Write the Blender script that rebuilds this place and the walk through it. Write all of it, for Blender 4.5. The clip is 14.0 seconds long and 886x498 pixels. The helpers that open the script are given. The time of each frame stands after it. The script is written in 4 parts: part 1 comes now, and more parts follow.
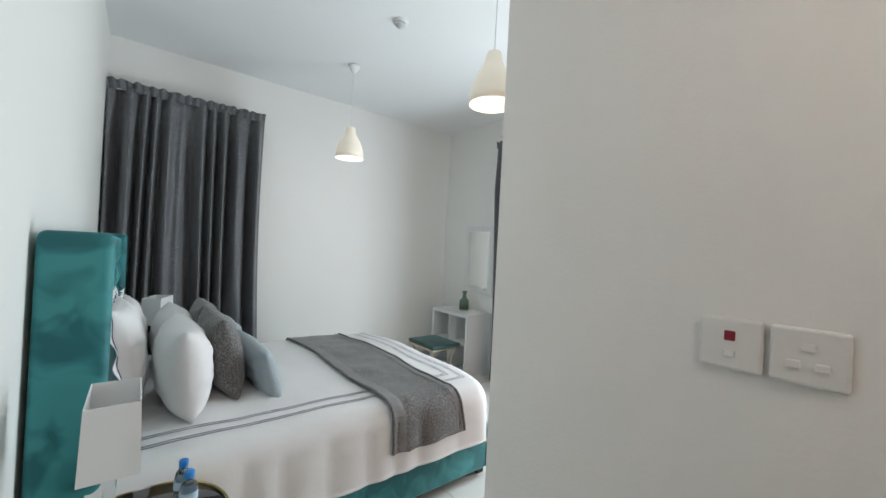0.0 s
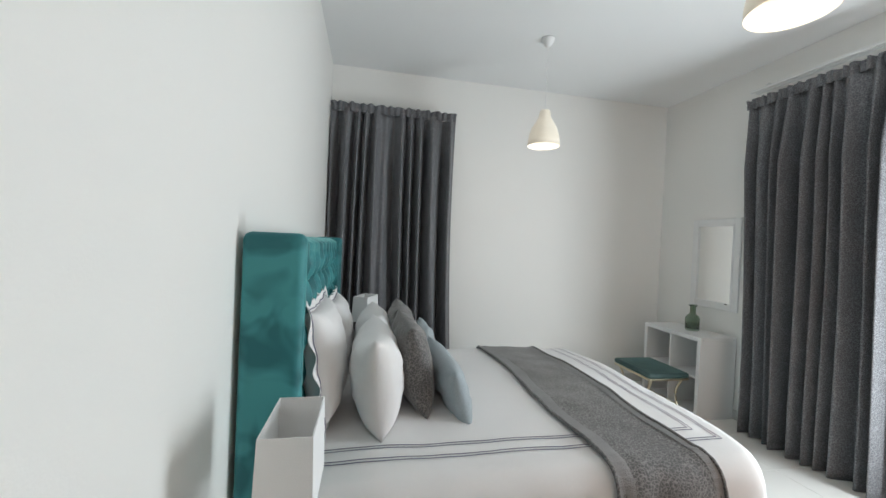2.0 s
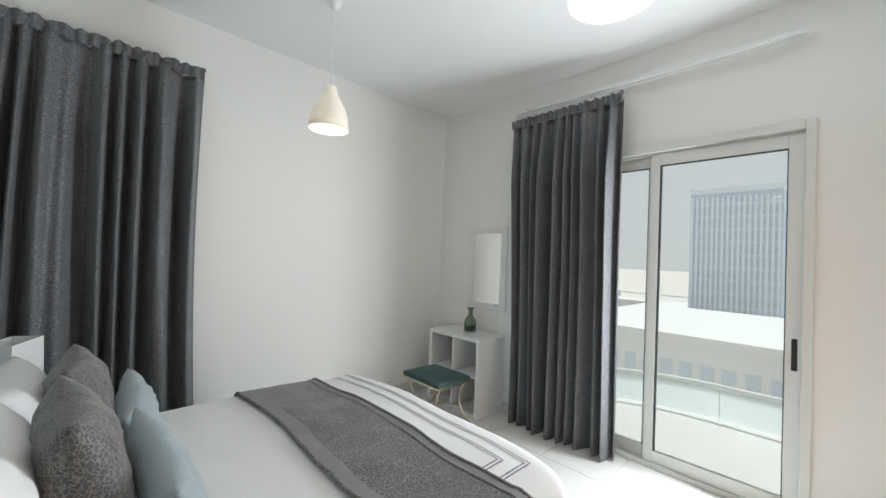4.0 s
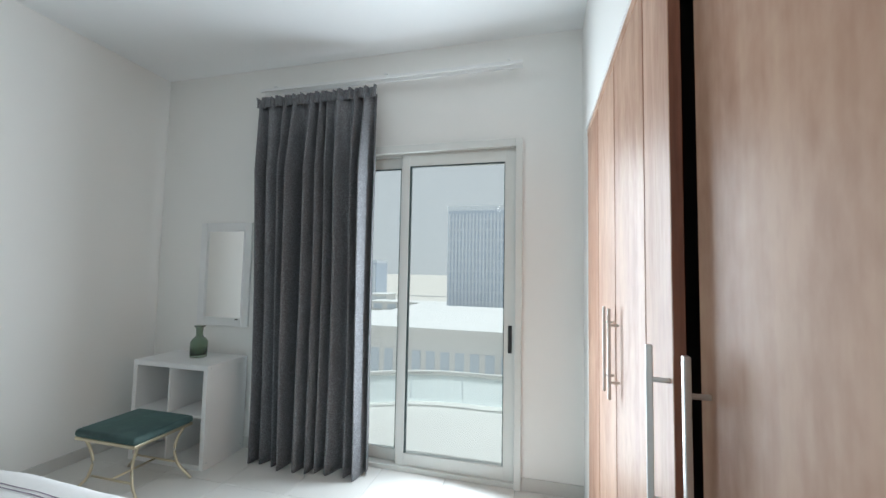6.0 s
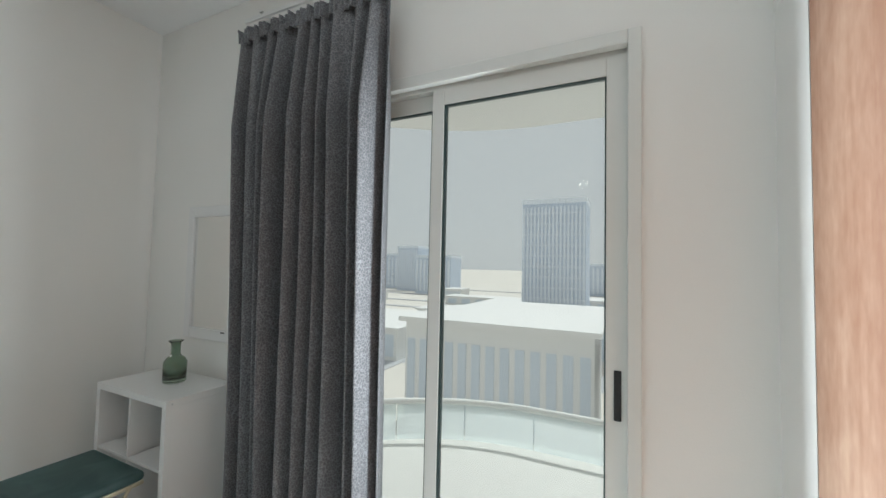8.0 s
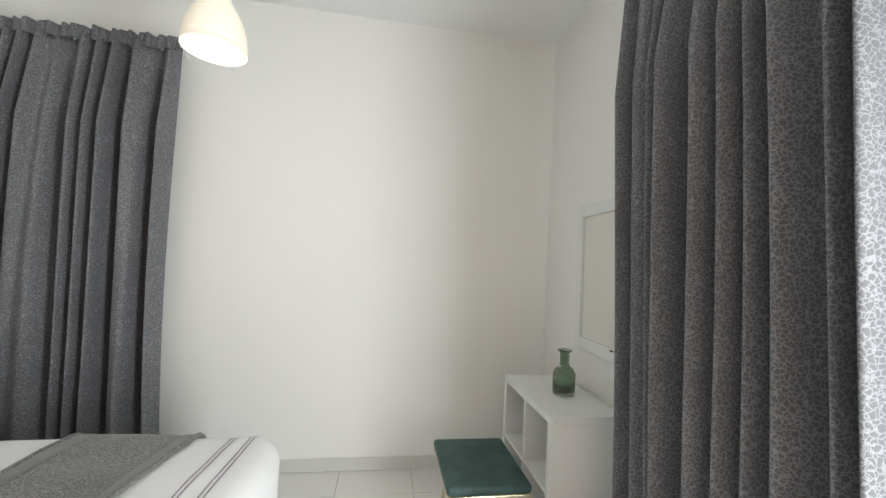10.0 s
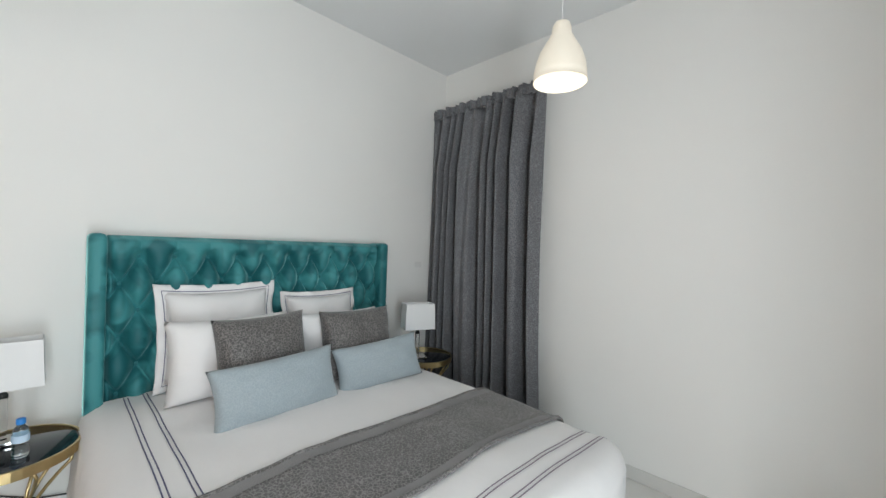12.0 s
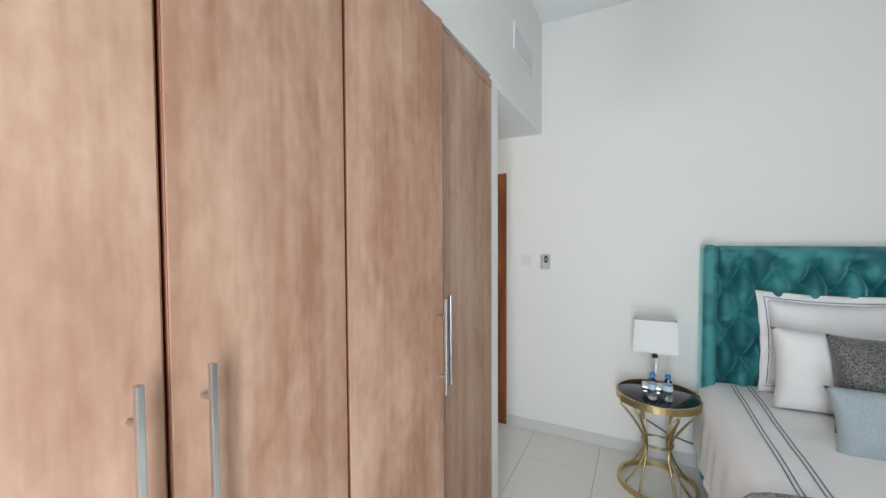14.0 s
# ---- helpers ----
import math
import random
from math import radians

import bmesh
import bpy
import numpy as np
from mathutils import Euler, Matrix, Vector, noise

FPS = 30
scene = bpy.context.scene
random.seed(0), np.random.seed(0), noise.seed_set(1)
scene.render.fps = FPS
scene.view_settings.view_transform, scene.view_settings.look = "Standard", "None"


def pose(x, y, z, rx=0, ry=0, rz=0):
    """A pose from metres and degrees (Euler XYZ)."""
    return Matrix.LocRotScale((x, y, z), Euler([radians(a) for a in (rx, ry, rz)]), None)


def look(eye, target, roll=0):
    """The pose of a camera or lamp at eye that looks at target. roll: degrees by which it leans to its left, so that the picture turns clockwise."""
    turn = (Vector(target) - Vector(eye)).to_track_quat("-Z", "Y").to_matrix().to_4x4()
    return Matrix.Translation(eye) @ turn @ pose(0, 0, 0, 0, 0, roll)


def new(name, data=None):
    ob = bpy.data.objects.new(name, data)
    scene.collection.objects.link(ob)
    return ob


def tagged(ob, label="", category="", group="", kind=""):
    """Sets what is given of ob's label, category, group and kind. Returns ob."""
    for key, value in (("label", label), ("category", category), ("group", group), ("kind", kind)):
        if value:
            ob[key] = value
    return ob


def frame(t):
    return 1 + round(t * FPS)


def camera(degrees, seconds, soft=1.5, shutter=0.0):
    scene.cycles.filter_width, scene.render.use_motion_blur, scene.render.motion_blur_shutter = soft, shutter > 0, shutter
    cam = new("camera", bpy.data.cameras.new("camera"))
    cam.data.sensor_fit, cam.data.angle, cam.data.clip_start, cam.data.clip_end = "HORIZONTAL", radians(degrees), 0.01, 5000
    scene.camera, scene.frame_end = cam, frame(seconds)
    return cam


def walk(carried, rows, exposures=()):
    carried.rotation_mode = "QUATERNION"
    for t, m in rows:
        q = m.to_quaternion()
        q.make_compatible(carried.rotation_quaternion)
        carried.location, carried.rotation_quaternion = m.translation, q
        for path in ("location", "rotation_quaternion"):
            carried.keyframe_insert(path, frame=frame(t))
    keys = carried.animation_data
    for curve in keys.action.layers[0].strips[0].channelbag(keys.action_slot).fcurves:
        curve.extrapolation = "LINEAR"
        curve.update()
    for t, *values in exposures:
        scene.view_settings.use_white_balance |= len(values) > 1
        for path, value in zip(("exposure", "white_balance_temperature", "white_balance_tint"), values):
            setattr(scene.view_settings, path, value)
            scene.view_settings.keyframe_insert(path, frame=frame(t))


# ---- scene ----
cam = camera(98.7, 14.0)
PATH = [
    (0, (0.913, 0.601, 1.548), (2.16, 2.165, 1.559), 3.0),
    (0.5, (0.909, 0.593, 1.541), (1.783, 2.392, 1.534), 2.9),
    (1, (0.92, 0.644, 1.538), (1.524, 2.551, 1.521), 2.7),
    (1.5, (0.959, 0.838, 1.533), (1.408, 2.787, 1.506), 2.7),
    (2, (1.048, 1.071, 1.537), (1.436, 3.033, 1.51), 2.6),
    (2.5, (1.227, 1.301, 1.517), (1.602, 3.265, 1.502), 2.6),
    (3, (1.343, 1.423, 1.529), (1.74, 3.383, 1.522), 2.7),
    (3.5, (1.309, 1.568, 1.552), (2.016, 3.438, 1.556), 2.7),
    (4, (1.27, 1.637, 1.555), (2.648, 3.082, 1.60), 2.4),
    (4.2, (1.32, 1.625, 1.53), (2.841, 2.922, 1.603), 2.2),
    (6.3, (1.86, 1.64, 1.517), (3.804, 2.099, 1.626), 0.9),
    (6.5, (1.992, 1.655, 1.517), (3.936, 2.113, 1.619), 0.7),
    (7, (2.32, 1.73, 1.544), (4.261, 2.201, 1.65), 0.9),
    (7.2, (2.445, 1.751, 1.542), (4.38, 2.243, 1.651), 0.9),
    (9.5, (3.225, 2.091, 1.54), (4.009, 3.930, 1.603), 2.2),
    (10, (3.262, 2.264, 1.495), (3.563, 4.239, 1.575), 2.8),
    (10.5, (3.22, 2.405, 1.555), (3.117, 4.403, 1.573), 2.9),
    (11, (3.245, 2.432, 1.535), (2.649, 4.341, 1.551), 2.75),
    (11.5, (3.341, 2.361, 1.53), (2.344, 4.094, 1.538), 2.3),
    (12, (3.423, 2.298, 1.55), (2.018, 3.722, 1.532), 2.1),
    (12.5, (3.473, 2.246, 1.557), (1.71, 3.189, 1.518), 1.9),
    (12.9, (3.535, 2.168, 1.573), (1.581, 2.589, 1.507), 1.3),
    (13, (3.551, 2.146, 1.567), (1.572, 2.427, 1.503), 1.2),
    (13.5, (3.654, 2.08, 1.586), (1.688, 1.717, 1.518), 0.4),
    (14, (3.739, 2.047, 1.61), (1.965, 1.126, 1.546), -0.3),
]
EXPOSURES = [(0.0, 0.7, 5800, 5), (2.0, 0.66, 6000, 7), (3.0, 0.88, 6000, 6), (4.2, 0.68, 6050, 7), (6.5, 0.6, 5650, 5), (7.2, 0.55, 5650, 5), (9.0, 0.35, 6800, 10), (9.4, 0.32, 6950, 11), (10.0, 0.95, 6300, 8), (10.6, 0.85, 6150, 8), (11.2, 0.8, 6050, 8), (12.4, 0.56, 6100, 8), (13.1, 0.62, 6100, 8), (14.0, 0.45, 5950, 8)]
walk(cam, [(t, look(eye, target, roll)) for t, eye, target, roll in PATH], EXPOSURES)

# ---- world, sun, lights ----
world = bpy.data.worlds.new("world")
scene.world = world
world.use_nodes = True
wn = world.node_tree.nodes
sky = wn.new("ShaderNodeTexSky")
sky.sky_type, sky.sun_disc, sky.sun_elevation, sky.sun_rotation = "NISHITA", False, radians(62), radians(106)
sky.dust_density = 1.5
wn["Background"].inputs["Strength"].default_value = 0.058
haze = wn.new("ShaderNodeMix")          # thick pale haze over the clear sky
haze.data_type = "RGBA"
haze.inputs["Factor"].default_value = 0.96
haze.inputs["B"].default_value = (7.1, 6.95, 6.7, 1)
world.node_tree.links.new(sky.outputs["Color"], haze.inputs["A"])
world.node_tree.links.new(haze.outputs["Result"], wn["Background"].inputs["Color"])


def lamp(name, kind, power, colour, m, **more):
    data = bpy.data.lights.new(name, kind)
    data.energy, data.color = power, colour
    for key, value in more.items():
        if key == "size":
            data.size = value
        elif key == "size_y":
            data.shape, data.size_y = "RECTANGLE", value
        elif key == "angle":
            data.angle = value
        elif key == "radius":
            data.shadow_soft_size = value
    ob = new(name, data)
    ob.matrix_world = m
    return ob


lamp("sun", "SUN", 2.2, (1.0, 0.95, 0.88), look((0, 0, 0), (-0.5, 0.14, -1.0)), angle=radians(0.5))
lamp("window_daylight", "AREA", 43.0, (0.94, 0.97, 0.965), look((4.49, 2.15, 1.28), (0.0, 2.85, 1.28)), size=0.62, size_y=2.1)


# ---- materials ----
def material(name, colour, rough=0.6, metal=0.0, vary=0.06, scale=6.0, bump=0.0, bump_scale=60.0, spec=0.5):
    m = bpy.data.materials.new(name)
    m.use_nodes = True
    n, l = m.node_tree.nodes, m.node_tree.links
    b = n["Principled BSDF"]
    b.inputs["Roughness"].default_value, b.inputs["Metallic"].default_value = rough, metal
    b.inputs["Specular IOR Level"].default_value = spec
    tc = n.new("ShaderNodeTexCoord")
    big = n.new("ShaderNodeTexNoise")
    big.inputs["Scale"].default_value, big.inputs["Detail"].default_value = scale, 4.0
    l.new(tc.outputs["Object"], big.inputs["Vector"])
    ramp = n.new("ShaderNodeMix")
    ramp.data_type = "RGBA"
    l.new(big.outputs["Fac"], ramp.inputs["Factor"])
    ramp.inputs["A"].default_value = (*[max(0.0, c * (1 - vary)) for c in colour], 1)
    ramp.inputs["B"].default_value = (*[min(1.0, c * (1 + vary)) for c in colour], 1)
    l.new(ramp.outputs["Result"], b.inputs["Base Color"])
    if bump:
        fine = n.new("ShaderNodeTexNoise")
        fine.inputs["Scale"].default_value, fine.inputs["Detail"].default_value = bump_scale, 3.0
        l.new(tc.outputs["Object"], fine.inputs["Vector"])
        bp = n.new("ShaderNodeBump")
        bp.inputs["Strength"].default_value, bp.inputs["Distance"].default_value = bump, 0.004
        l.new(fine.outputs["Fac"], bp.inputs["Height"])
        l.new(bp.outputs["Normal"], b.inputs["Normal"])
    return m


def wood(name, dark, light, rough=0.32, stretch=(5.0, 5.0, 0.7), gloss=0.4, plank=0.0):
    m = bpy.data.materials.new(name)
    m.use_nodes = True
    n, l = m.node_tree.nodes, m.node_tree.links
    b = n["Principled BSDF"]
    tc, mp = n.new("ShaderNodeTexCoord"), n.new("ShaderNodeMapping")
    mp.inputs["Scale"].default_value = stretch
    info = n.new("ShaderNodeObjectInfo")
    off = n.new("ShaderNodeVectorMath")
    off.operation = "MULTIPLY_ADD"
    off.inputs[1].default_value = (7.0, 7.0, 7.0)
    l.new(info.outputs["Random"], off.inputs[0])
    l.new(tc.outputs["Object"], off.inputs[2])
    l.new(off.outputs["Vector"], mp.inputs["Vector"])
    flame = n.new("ShaderNodeTexNoise")
    flame.inputs["Scale"].default_value, flame.inputs["Detail"].default_value, flame.inputs["Distortion"].default_value = 1.7, 7.0, 0.7
    l.new(mp.outputs["Vector"], flame.inputs["Vector"])
    grain = n.new("ShaderNodeTexNoise")
    grain.inputs["Scale"].default_value, grain.inputs["Detail"].default_value = 14.0, 5.0
    l.new(mp.outputs["Vector"], grain.inputs["Vector"])
    add = n.new("ShaderNodeMix")
    add.inputs["Factor"].default_value = 0.3
    l.new(flame.outputs["Fac"], add.inputs["A"])
    l.new(grain.outputs["Fac"], add.inputs["B"])
    ramp = n.new("ShaderNodeValToRGB")
    ramp.color_ramp.elements[0].position, ramp.color_ramp.elements[1].position = 0.39, 0.61
    ramp.color_ramp.elements[0].color, ramp.color_ramp.elements[1].color = (*dark, 1), (*light, 1)
    total = add.outputs["Result"]
    if plank:
        # broad upright veneer leaves of slightly different tone
        thin = n.new("ShaderNodeMapping")
        thin.inputs["Scale"].default_value = (8.0, 8.0, 0.12)
        l.new(off.outputs["Vector"], thin.inputs["Vector"])
        bands = n.new("ShaderNodeTexNoise")
        bands.inputs["Scale"].default_value, bands.inputs["Detail"].default_value, bands.inputs["Roughness"].default_value = 1.0, 4.0, 0.65
        l.new(thin.outputs["Vector"], bands.inputs["Vector"])
        both = n.new("ShaderNodeMix")
        both.inputs["Factor"].default_value = plank
        l.new(total, both.inputs["A"])
        l.new(bands.outputs["Fac"], both.inputs["B"])
        total = both.outputs["Result"]
    l.new(total, ramp.inputs["Fac"])
    l.new(ramp.outputs["Color"], b.inputs["Base Color"])
    b.inputs["Roughness"].default_value, b.inputs["Specular IOR Level"].default_value = rough, gloss
    return m


def leopard(name, ground, spot, scale, rough=0.75, sheen=0.0):
    """Woven cloth with a crackled net of lighter lines."""
    m = bpy.data.materials.new(name)
    m.use_nodes = True
    n, l = m.node_tree.nodes, m.node_tree.links
    b = n["Principled BSDF"]
    tc = n.new("ShaderNodeTexCoord")
    warp = n.new("ShaderNodeTexNoise")
    warp.inputs["Scale"].default_value = scale * 0.8
    l.new(tc.outputs["Object"], warp.inputs["Vector"])
    mix = n.new("ShaderNodeVectorMath")
    mix.operation = "MULTIPLY_ADD"
    mix.inputs[1].default_value = (0.02, 0.02, 0.02)
    l.new(warp.outputs["Color"], mix.inputs[0])
    l.new(tc.outputs["Object"], mix.inputs[2])
    cell = n.new("ShaderNodeTexVoronoi")
    cell.feature = "DISTANCE_TO_EDGE"
    cell.inputs["Scale"].default_value = scale
    l.new(mix.outputs["Vector"], cell.inputs["Vector"])
    patch = n.new("ShaderNodeTexNoise")
    patch.inputs["Scale"].default_value = 5.0
    l.new(tc.outputs["Object"], patch.inputs["Vector"])
    edge = n.new("ShaderNodeMath")
    edge.operation = "MULTIPLY_ADD"
    edge.inputs[1].default_value, edge.inputs[2].default_value = 0.1, -0.05
    l.new(patch.outputs["Fac"], edge.inputs[0])
    plus = n.new("ShaderNodeMath")
    l.new(cell.outputs["Distance"], plus.inputs[0])
    l.new(edge.outputs["Value"], plus.inputs[1])
    ramp = n.new("ShaderNodeValToRGB")
    ramp.color_ramp.elements[0].position, ramp.color_ramp.elements[1].position = 0.025, 0.12
    ramp.color_ramp.elements[0].color, ramp.color_ramp.elements[1].color = (*ground, 1), (*spot, 1)
    l.new(plus.outputs["Value"], ramp.inputs["Fac"])
    l.new(ramp.outputs["Color"], b.inputs["Base Color"])
    b.inputs["Roughness"].default_value = rough
    b.inputs["Sheen Weight"].default_value = sheen
    bp = n.new("ShaderNodeBump")
    bp.inputs["Strength"].default_value, bp.inputs["Distance"].default_value = 0.5, 0.003
    l.new(plus.outputs["Value"], bp.inputs["Height"])
    l.new(bp.outputs["Normal"], b.inputs["Normal"])
    return m


def velvet(name, dark, light, sheen=0.4):
    """Crushed velvet: brushed patches of lighter and darker nap."""
    m = bpy.data.materials.new(name)
    m.use_nodes = True
    n, l = m.node_tree.nodes, m.node_tree.links
    b = n["Principled BSDF"]
    tc = n.new("ShaderNodeTexCoord")
    nap = n.new("ShaderNodeTexNoise")
    nap.inputs["Scale"].default_value, nap.inputs["Detail"].default_value, nap.inputs["Distortion"].default_value = 6.0, 2.0, 0.7
    l.new(tc.outputs["Object"], nap.inputs["Vector"])
    ramp = n.new("ShaderNodeValToRGB")
    ramp.color_ramp.elements[0].position, ramp.color_ramp.elements[1].position = 0.42, 0.60
    ramp.color_ramp.elements[0].color, ramp.color_ramp.elements[1].color = (*dark, 1), (*light, 1)
    l.new(nap.outputs["Fac"], ramp.inputs["Fac"])
    l.new(ramp.outputs["Color"], b.inputs["Base Color"])
    b.inputs["Roughness"].default_value = 0.6
    b.inputs["Sheen Weight"].default_value = sheen
    b.inputs["Sheen Roughness"].default_value = 0.3
    b.inputs["Sheen Tint"].default_value = (0.5, 0.95, 0.92, 1)
    fine = n.new("ShaderNodeTexNoise")
    fine.inputs["Scale"].default_value = 350.0
    l.new(tc.outputs["Object"], fine.inputs["Vector"])
    bp = n.new("ShaderNodeBump")
    bp.inputs["Strength"].default_value, bp.inputs["Distance"].default_value = 0.15, 0.002
    l.new(fine.outputs["Fac"], bp.inputs["Height"])
    l.new(bp.outputs["Normal"], b.inputs["Normal"])
    return m


def glass(name, tint=(1, 1, 1), rough=0.0, haze_frost=0.0):
    """Thin pane: mostly clear, with a faint reflection and a pale translucent share that scatters daylight."""
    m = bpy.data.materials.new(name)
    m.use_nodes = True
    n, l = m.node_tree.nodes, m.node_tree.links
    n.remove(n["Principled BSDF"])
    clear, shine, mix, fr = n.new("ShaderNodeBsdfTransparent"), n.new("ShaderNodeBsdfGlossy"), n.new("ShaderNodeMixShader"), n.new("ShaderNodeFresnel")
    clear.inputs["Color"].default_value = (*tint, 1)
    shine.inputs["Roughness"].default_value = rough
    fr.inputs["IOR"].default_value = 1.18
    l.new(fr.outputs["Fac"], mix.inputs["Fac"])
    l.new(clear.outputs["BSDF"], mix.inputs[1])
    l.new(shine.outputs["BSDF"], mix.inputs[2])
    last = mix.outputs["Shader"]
    # translucent share: outdoor haze put into the panes, frosting on the balustrade
    if haze_frost:
        veil, top = n.new("ShaderNodeBsdfTranslucent"), n.new("ShaderNodeMixShader")
        veil.inputs["Color"].default_value = (0.85, 0.86, 0.86, 1)
        top.inputs["Fac"].default_value = haze_frost
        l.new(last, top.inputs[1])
        l.new(veil.outputs["BSDF"], top.inputs[2])
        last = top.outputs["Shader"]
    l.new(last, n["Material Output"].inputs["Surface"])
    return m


def solid_glass(name, colour, rough=0.03):
    m = material(name, colour, rough, 0.0, 0.05, 12.0)
    b = m.node_tree.nodes["Principled BSDF"]
    b.inputs["Transmission Weight"].default_value, b.inputs["IOR"].default_value = 1.0, 1.45
    return m


def glowing(name, colour, strength):
    m = material(name, (0.85, 0.8, 0.7), 0.5)
    b = m.node_tree.nodes["Principled BSDF"]
    b.inputs["Emission Color"].default_value, b.inputs["Emission Strength"].default_value = (*colour, 1), strength
    return m


WALL = material("wall_paint", (0.87, 0.86, 0.83), 0.7, 0, 0.02, 1.3, 0.12, 130, 0.25)
CEIL = material("ceiling_paint", (0.88, 0.89, 0.89), 0.75, 0, 0.015, 1.0, 0.05, 150, 0.25)
SKIRT = material("skirting_tile", (0.66, 0.65, 0.62), 0.3, 0, 0.04, 5)
TILE = material("floor_tile_ceramic", (0.76, 0.745, 0.71), 0.22, 0, 0.05, 3, 0.03, 20)
GROUT = material("tile_grout", (0.42, 0.41, 0.38), 0.9, 0, 0.1, 30)
WOOD = wood("beech_laminate", (0.35, 0.185, 0.118), (0.56, 0.375, 0.27), 0.42, (3.0, 3.0, 1.1), 0.2, 0.4)
EDGE_WOOD = wood("reddish_edge_band", (0.16, 0.05, 0.025), (0.26, 0.095, 0.05), 0.4, (9, 9, 0.6))
RED_WOOD = wood("varnished_door_wood", (0.20, 0.055, 0.015), (0.36, 0.12, 0.035), 0.3, (9, 9, 0.6))
# near-black: shade inside wardrobe and vent is put into this colour
DARK_IN = material("near_black_shade", (0.05, 0.04, 0.035), 0.7)
STEEL = material("brushed_steel", (0.62, 0.62, 0.61), 0.32, 1.0, 0.05, 40)
WHITE = material("white_lacquer", (0.82, 0.82, 0.81), 0.35, 0, 0.015, 4)
PVC = material("white_window_frame", (0.74, 0.75, 0.72), 0.4, 0, 0.02, 3)
RUBBER = material("black_rubber", (0.015, 0.016, 0.017), 0.5)
DARK_SEAL = material("dark_green_seal", (0.03, 0.06, 0.06), 0.5)
# the 0.12 translucent share puts the city's haze into the door panes
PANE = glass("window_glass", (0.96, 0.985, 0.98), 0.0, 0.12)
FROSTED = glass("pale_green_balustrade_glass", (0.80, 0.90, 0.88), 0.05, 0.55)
MIRROR = material("mirror_silver", (0.92, 0.93, 0.92), 0.01, 1.0, 0.0)
CURTAIN = leopard("grey_patterned_curtain", (0.225, 0.227, 0.24), (0.098, 0.099, 0.107), 70, 0.55, 0.12)
CURTAIN_TAPE = material("grey_curtain_heading", (0.11, 0.11, 0.112), 0.75, 0, 0.15, 30, 0.4, 200)
FUR = leopard("grey_patterned_velvet", (0.20, 0.19, 0.18), (0.068, 0.064, 0.062), 74, 0.6, 0.3)
PLUSH = leopard("grey_patterned_plush", (0.24, 0.23, 0.225), (0.092, 0.088, 0.086), 70, 0.7, 0.25)
PLUSH_EDGE = material("smooth_grey_plush", (0.26, 0.255, 0.255), 0.75, 0, 0.25, 9, 0.6, 160)
LINEN = material("white_cotton", (0.83, 0.82, 0.815), 0.85, 0, 0.02, 3, 0.55, 11, 0.2)
NAVY = material("navy_embroidery", (0.11, 0.11, 0.19), 0.8, 0, 0.2, 60)
MAUVE = material("mauve_embroidery", (0.26, 0.21, 0.27), 0.8, 0, 0.2, 60)
BLUE = leopard("pale_blue_jacquard", (0.38, 0.44, 0.47), (0.325, 0.385, 0.415), 90, 0.7, 0.2)
TEAL = velvet("teal_velvet", (0.012, 0.125, 0.140), (0.052, 0.262, 0.275), 0.75)
STOOL_VELVET = velvet("dark_green_velvet", (0.025, 0.055, 0.052), (0.045, 0.085, 0.08))
BRASS = material("aged_brass", (0.55, 0.43, 0.22), 0.28, 1.0, 0.12, 25)
PALE_BRASS = material("champagne_metal", (0.66, 0.58, 0.42), 0.3, 1.0, 0.08, 25)
BLACK_GLASS = material("black_glass_top", (0.012, 0.014, 0.018), 0.06)
SHADE = glowing("opal_lamp_glass", (1.0, 0.80, 0.55), 0.13)
SHADE_IN = glowing("opal_lamp_inside", (1.0, 0.90, 0.75), 0.4)
LAMPSHADE = material("white_fabric_shade", (0.82, 0.83, 0.83), 0.8, 0, 0.01, 10, 0.15, 300)
CHROME = material("chrome", (0.8, 0.8, 0.8), 0.08, 1.0, 0.0)
CRYSTAL = solid_glass("clear_acrylic", (0.95, 0.97, 0.97))
BOTTLE_GREEN = solid_glass("green_bottle_glass", (0.46, 0.56, 0.46), 0.05)
PET = solid_glass("clear_water_bottle", (0.86, 0.93, 0.98), 0.08)
CAP_BLUE = material("blue_cap", (0.03, 0.22, 0.62), 0.4)
BOTTLE_LABEL = material("pale_blue_paper_label", (0.55, 0.70, 0.85), 0.6)
CREAM = material("cream_plastic", (0.60, 0.575, 0.50), 0.45, 0, 0.02, 8)
SCREEN = material("dark_green_display_surround", (0.03, 0.055, 0.05), 0.25)
LCD = material("grey_display", (0.25, 0.29, 0.26), 0.3)
SWITCH = material("white_switch_plastic", (0.80, 0.79, 0.76), 0.3)
RED = material("red_indicator", (0.24, 0.006, 0.02), 0.25)
GREY_METAL = material("grey_grille", (0.60, 0.62, 0.63), 0.5)
CABLE = material("black_cable", (0.02, 0.02, 0.02), 0.5)
BALCONY = material("balcony_tile", (0.62, 0.61, 0.58), 0.5, 0, 0.05, 3)
RENDERED = material("white_exterior_render", (0.72, 0.72, 0.70), 0.8, 0, 0.03, 1)
# tower cladding and fins: distance haze is put into these pale blue colours
TOWER = material("haze_blue_cladding", (0.50, 0.58, 0.70), 0.5, 0, 0.05, 0.05)
FIN = material("haze_pale_fins", (0.72, 0.77, 0.83), 0.5, 0, 0.05, 0.05)
SAND = material("pale_sand_ground", (0.62, 0.58, 0.52), 0.9, 0, 0.08, 0.01)
ASPHALT = material("pale_dusty_road", (0.42, 0.43, 0.44), 0.9, 0, 0.1, 0.05)
ROOF = material("flat_white_roofs", (0.72, 0.71, 0.69), 0.8, 0, 0.05, 0.1)
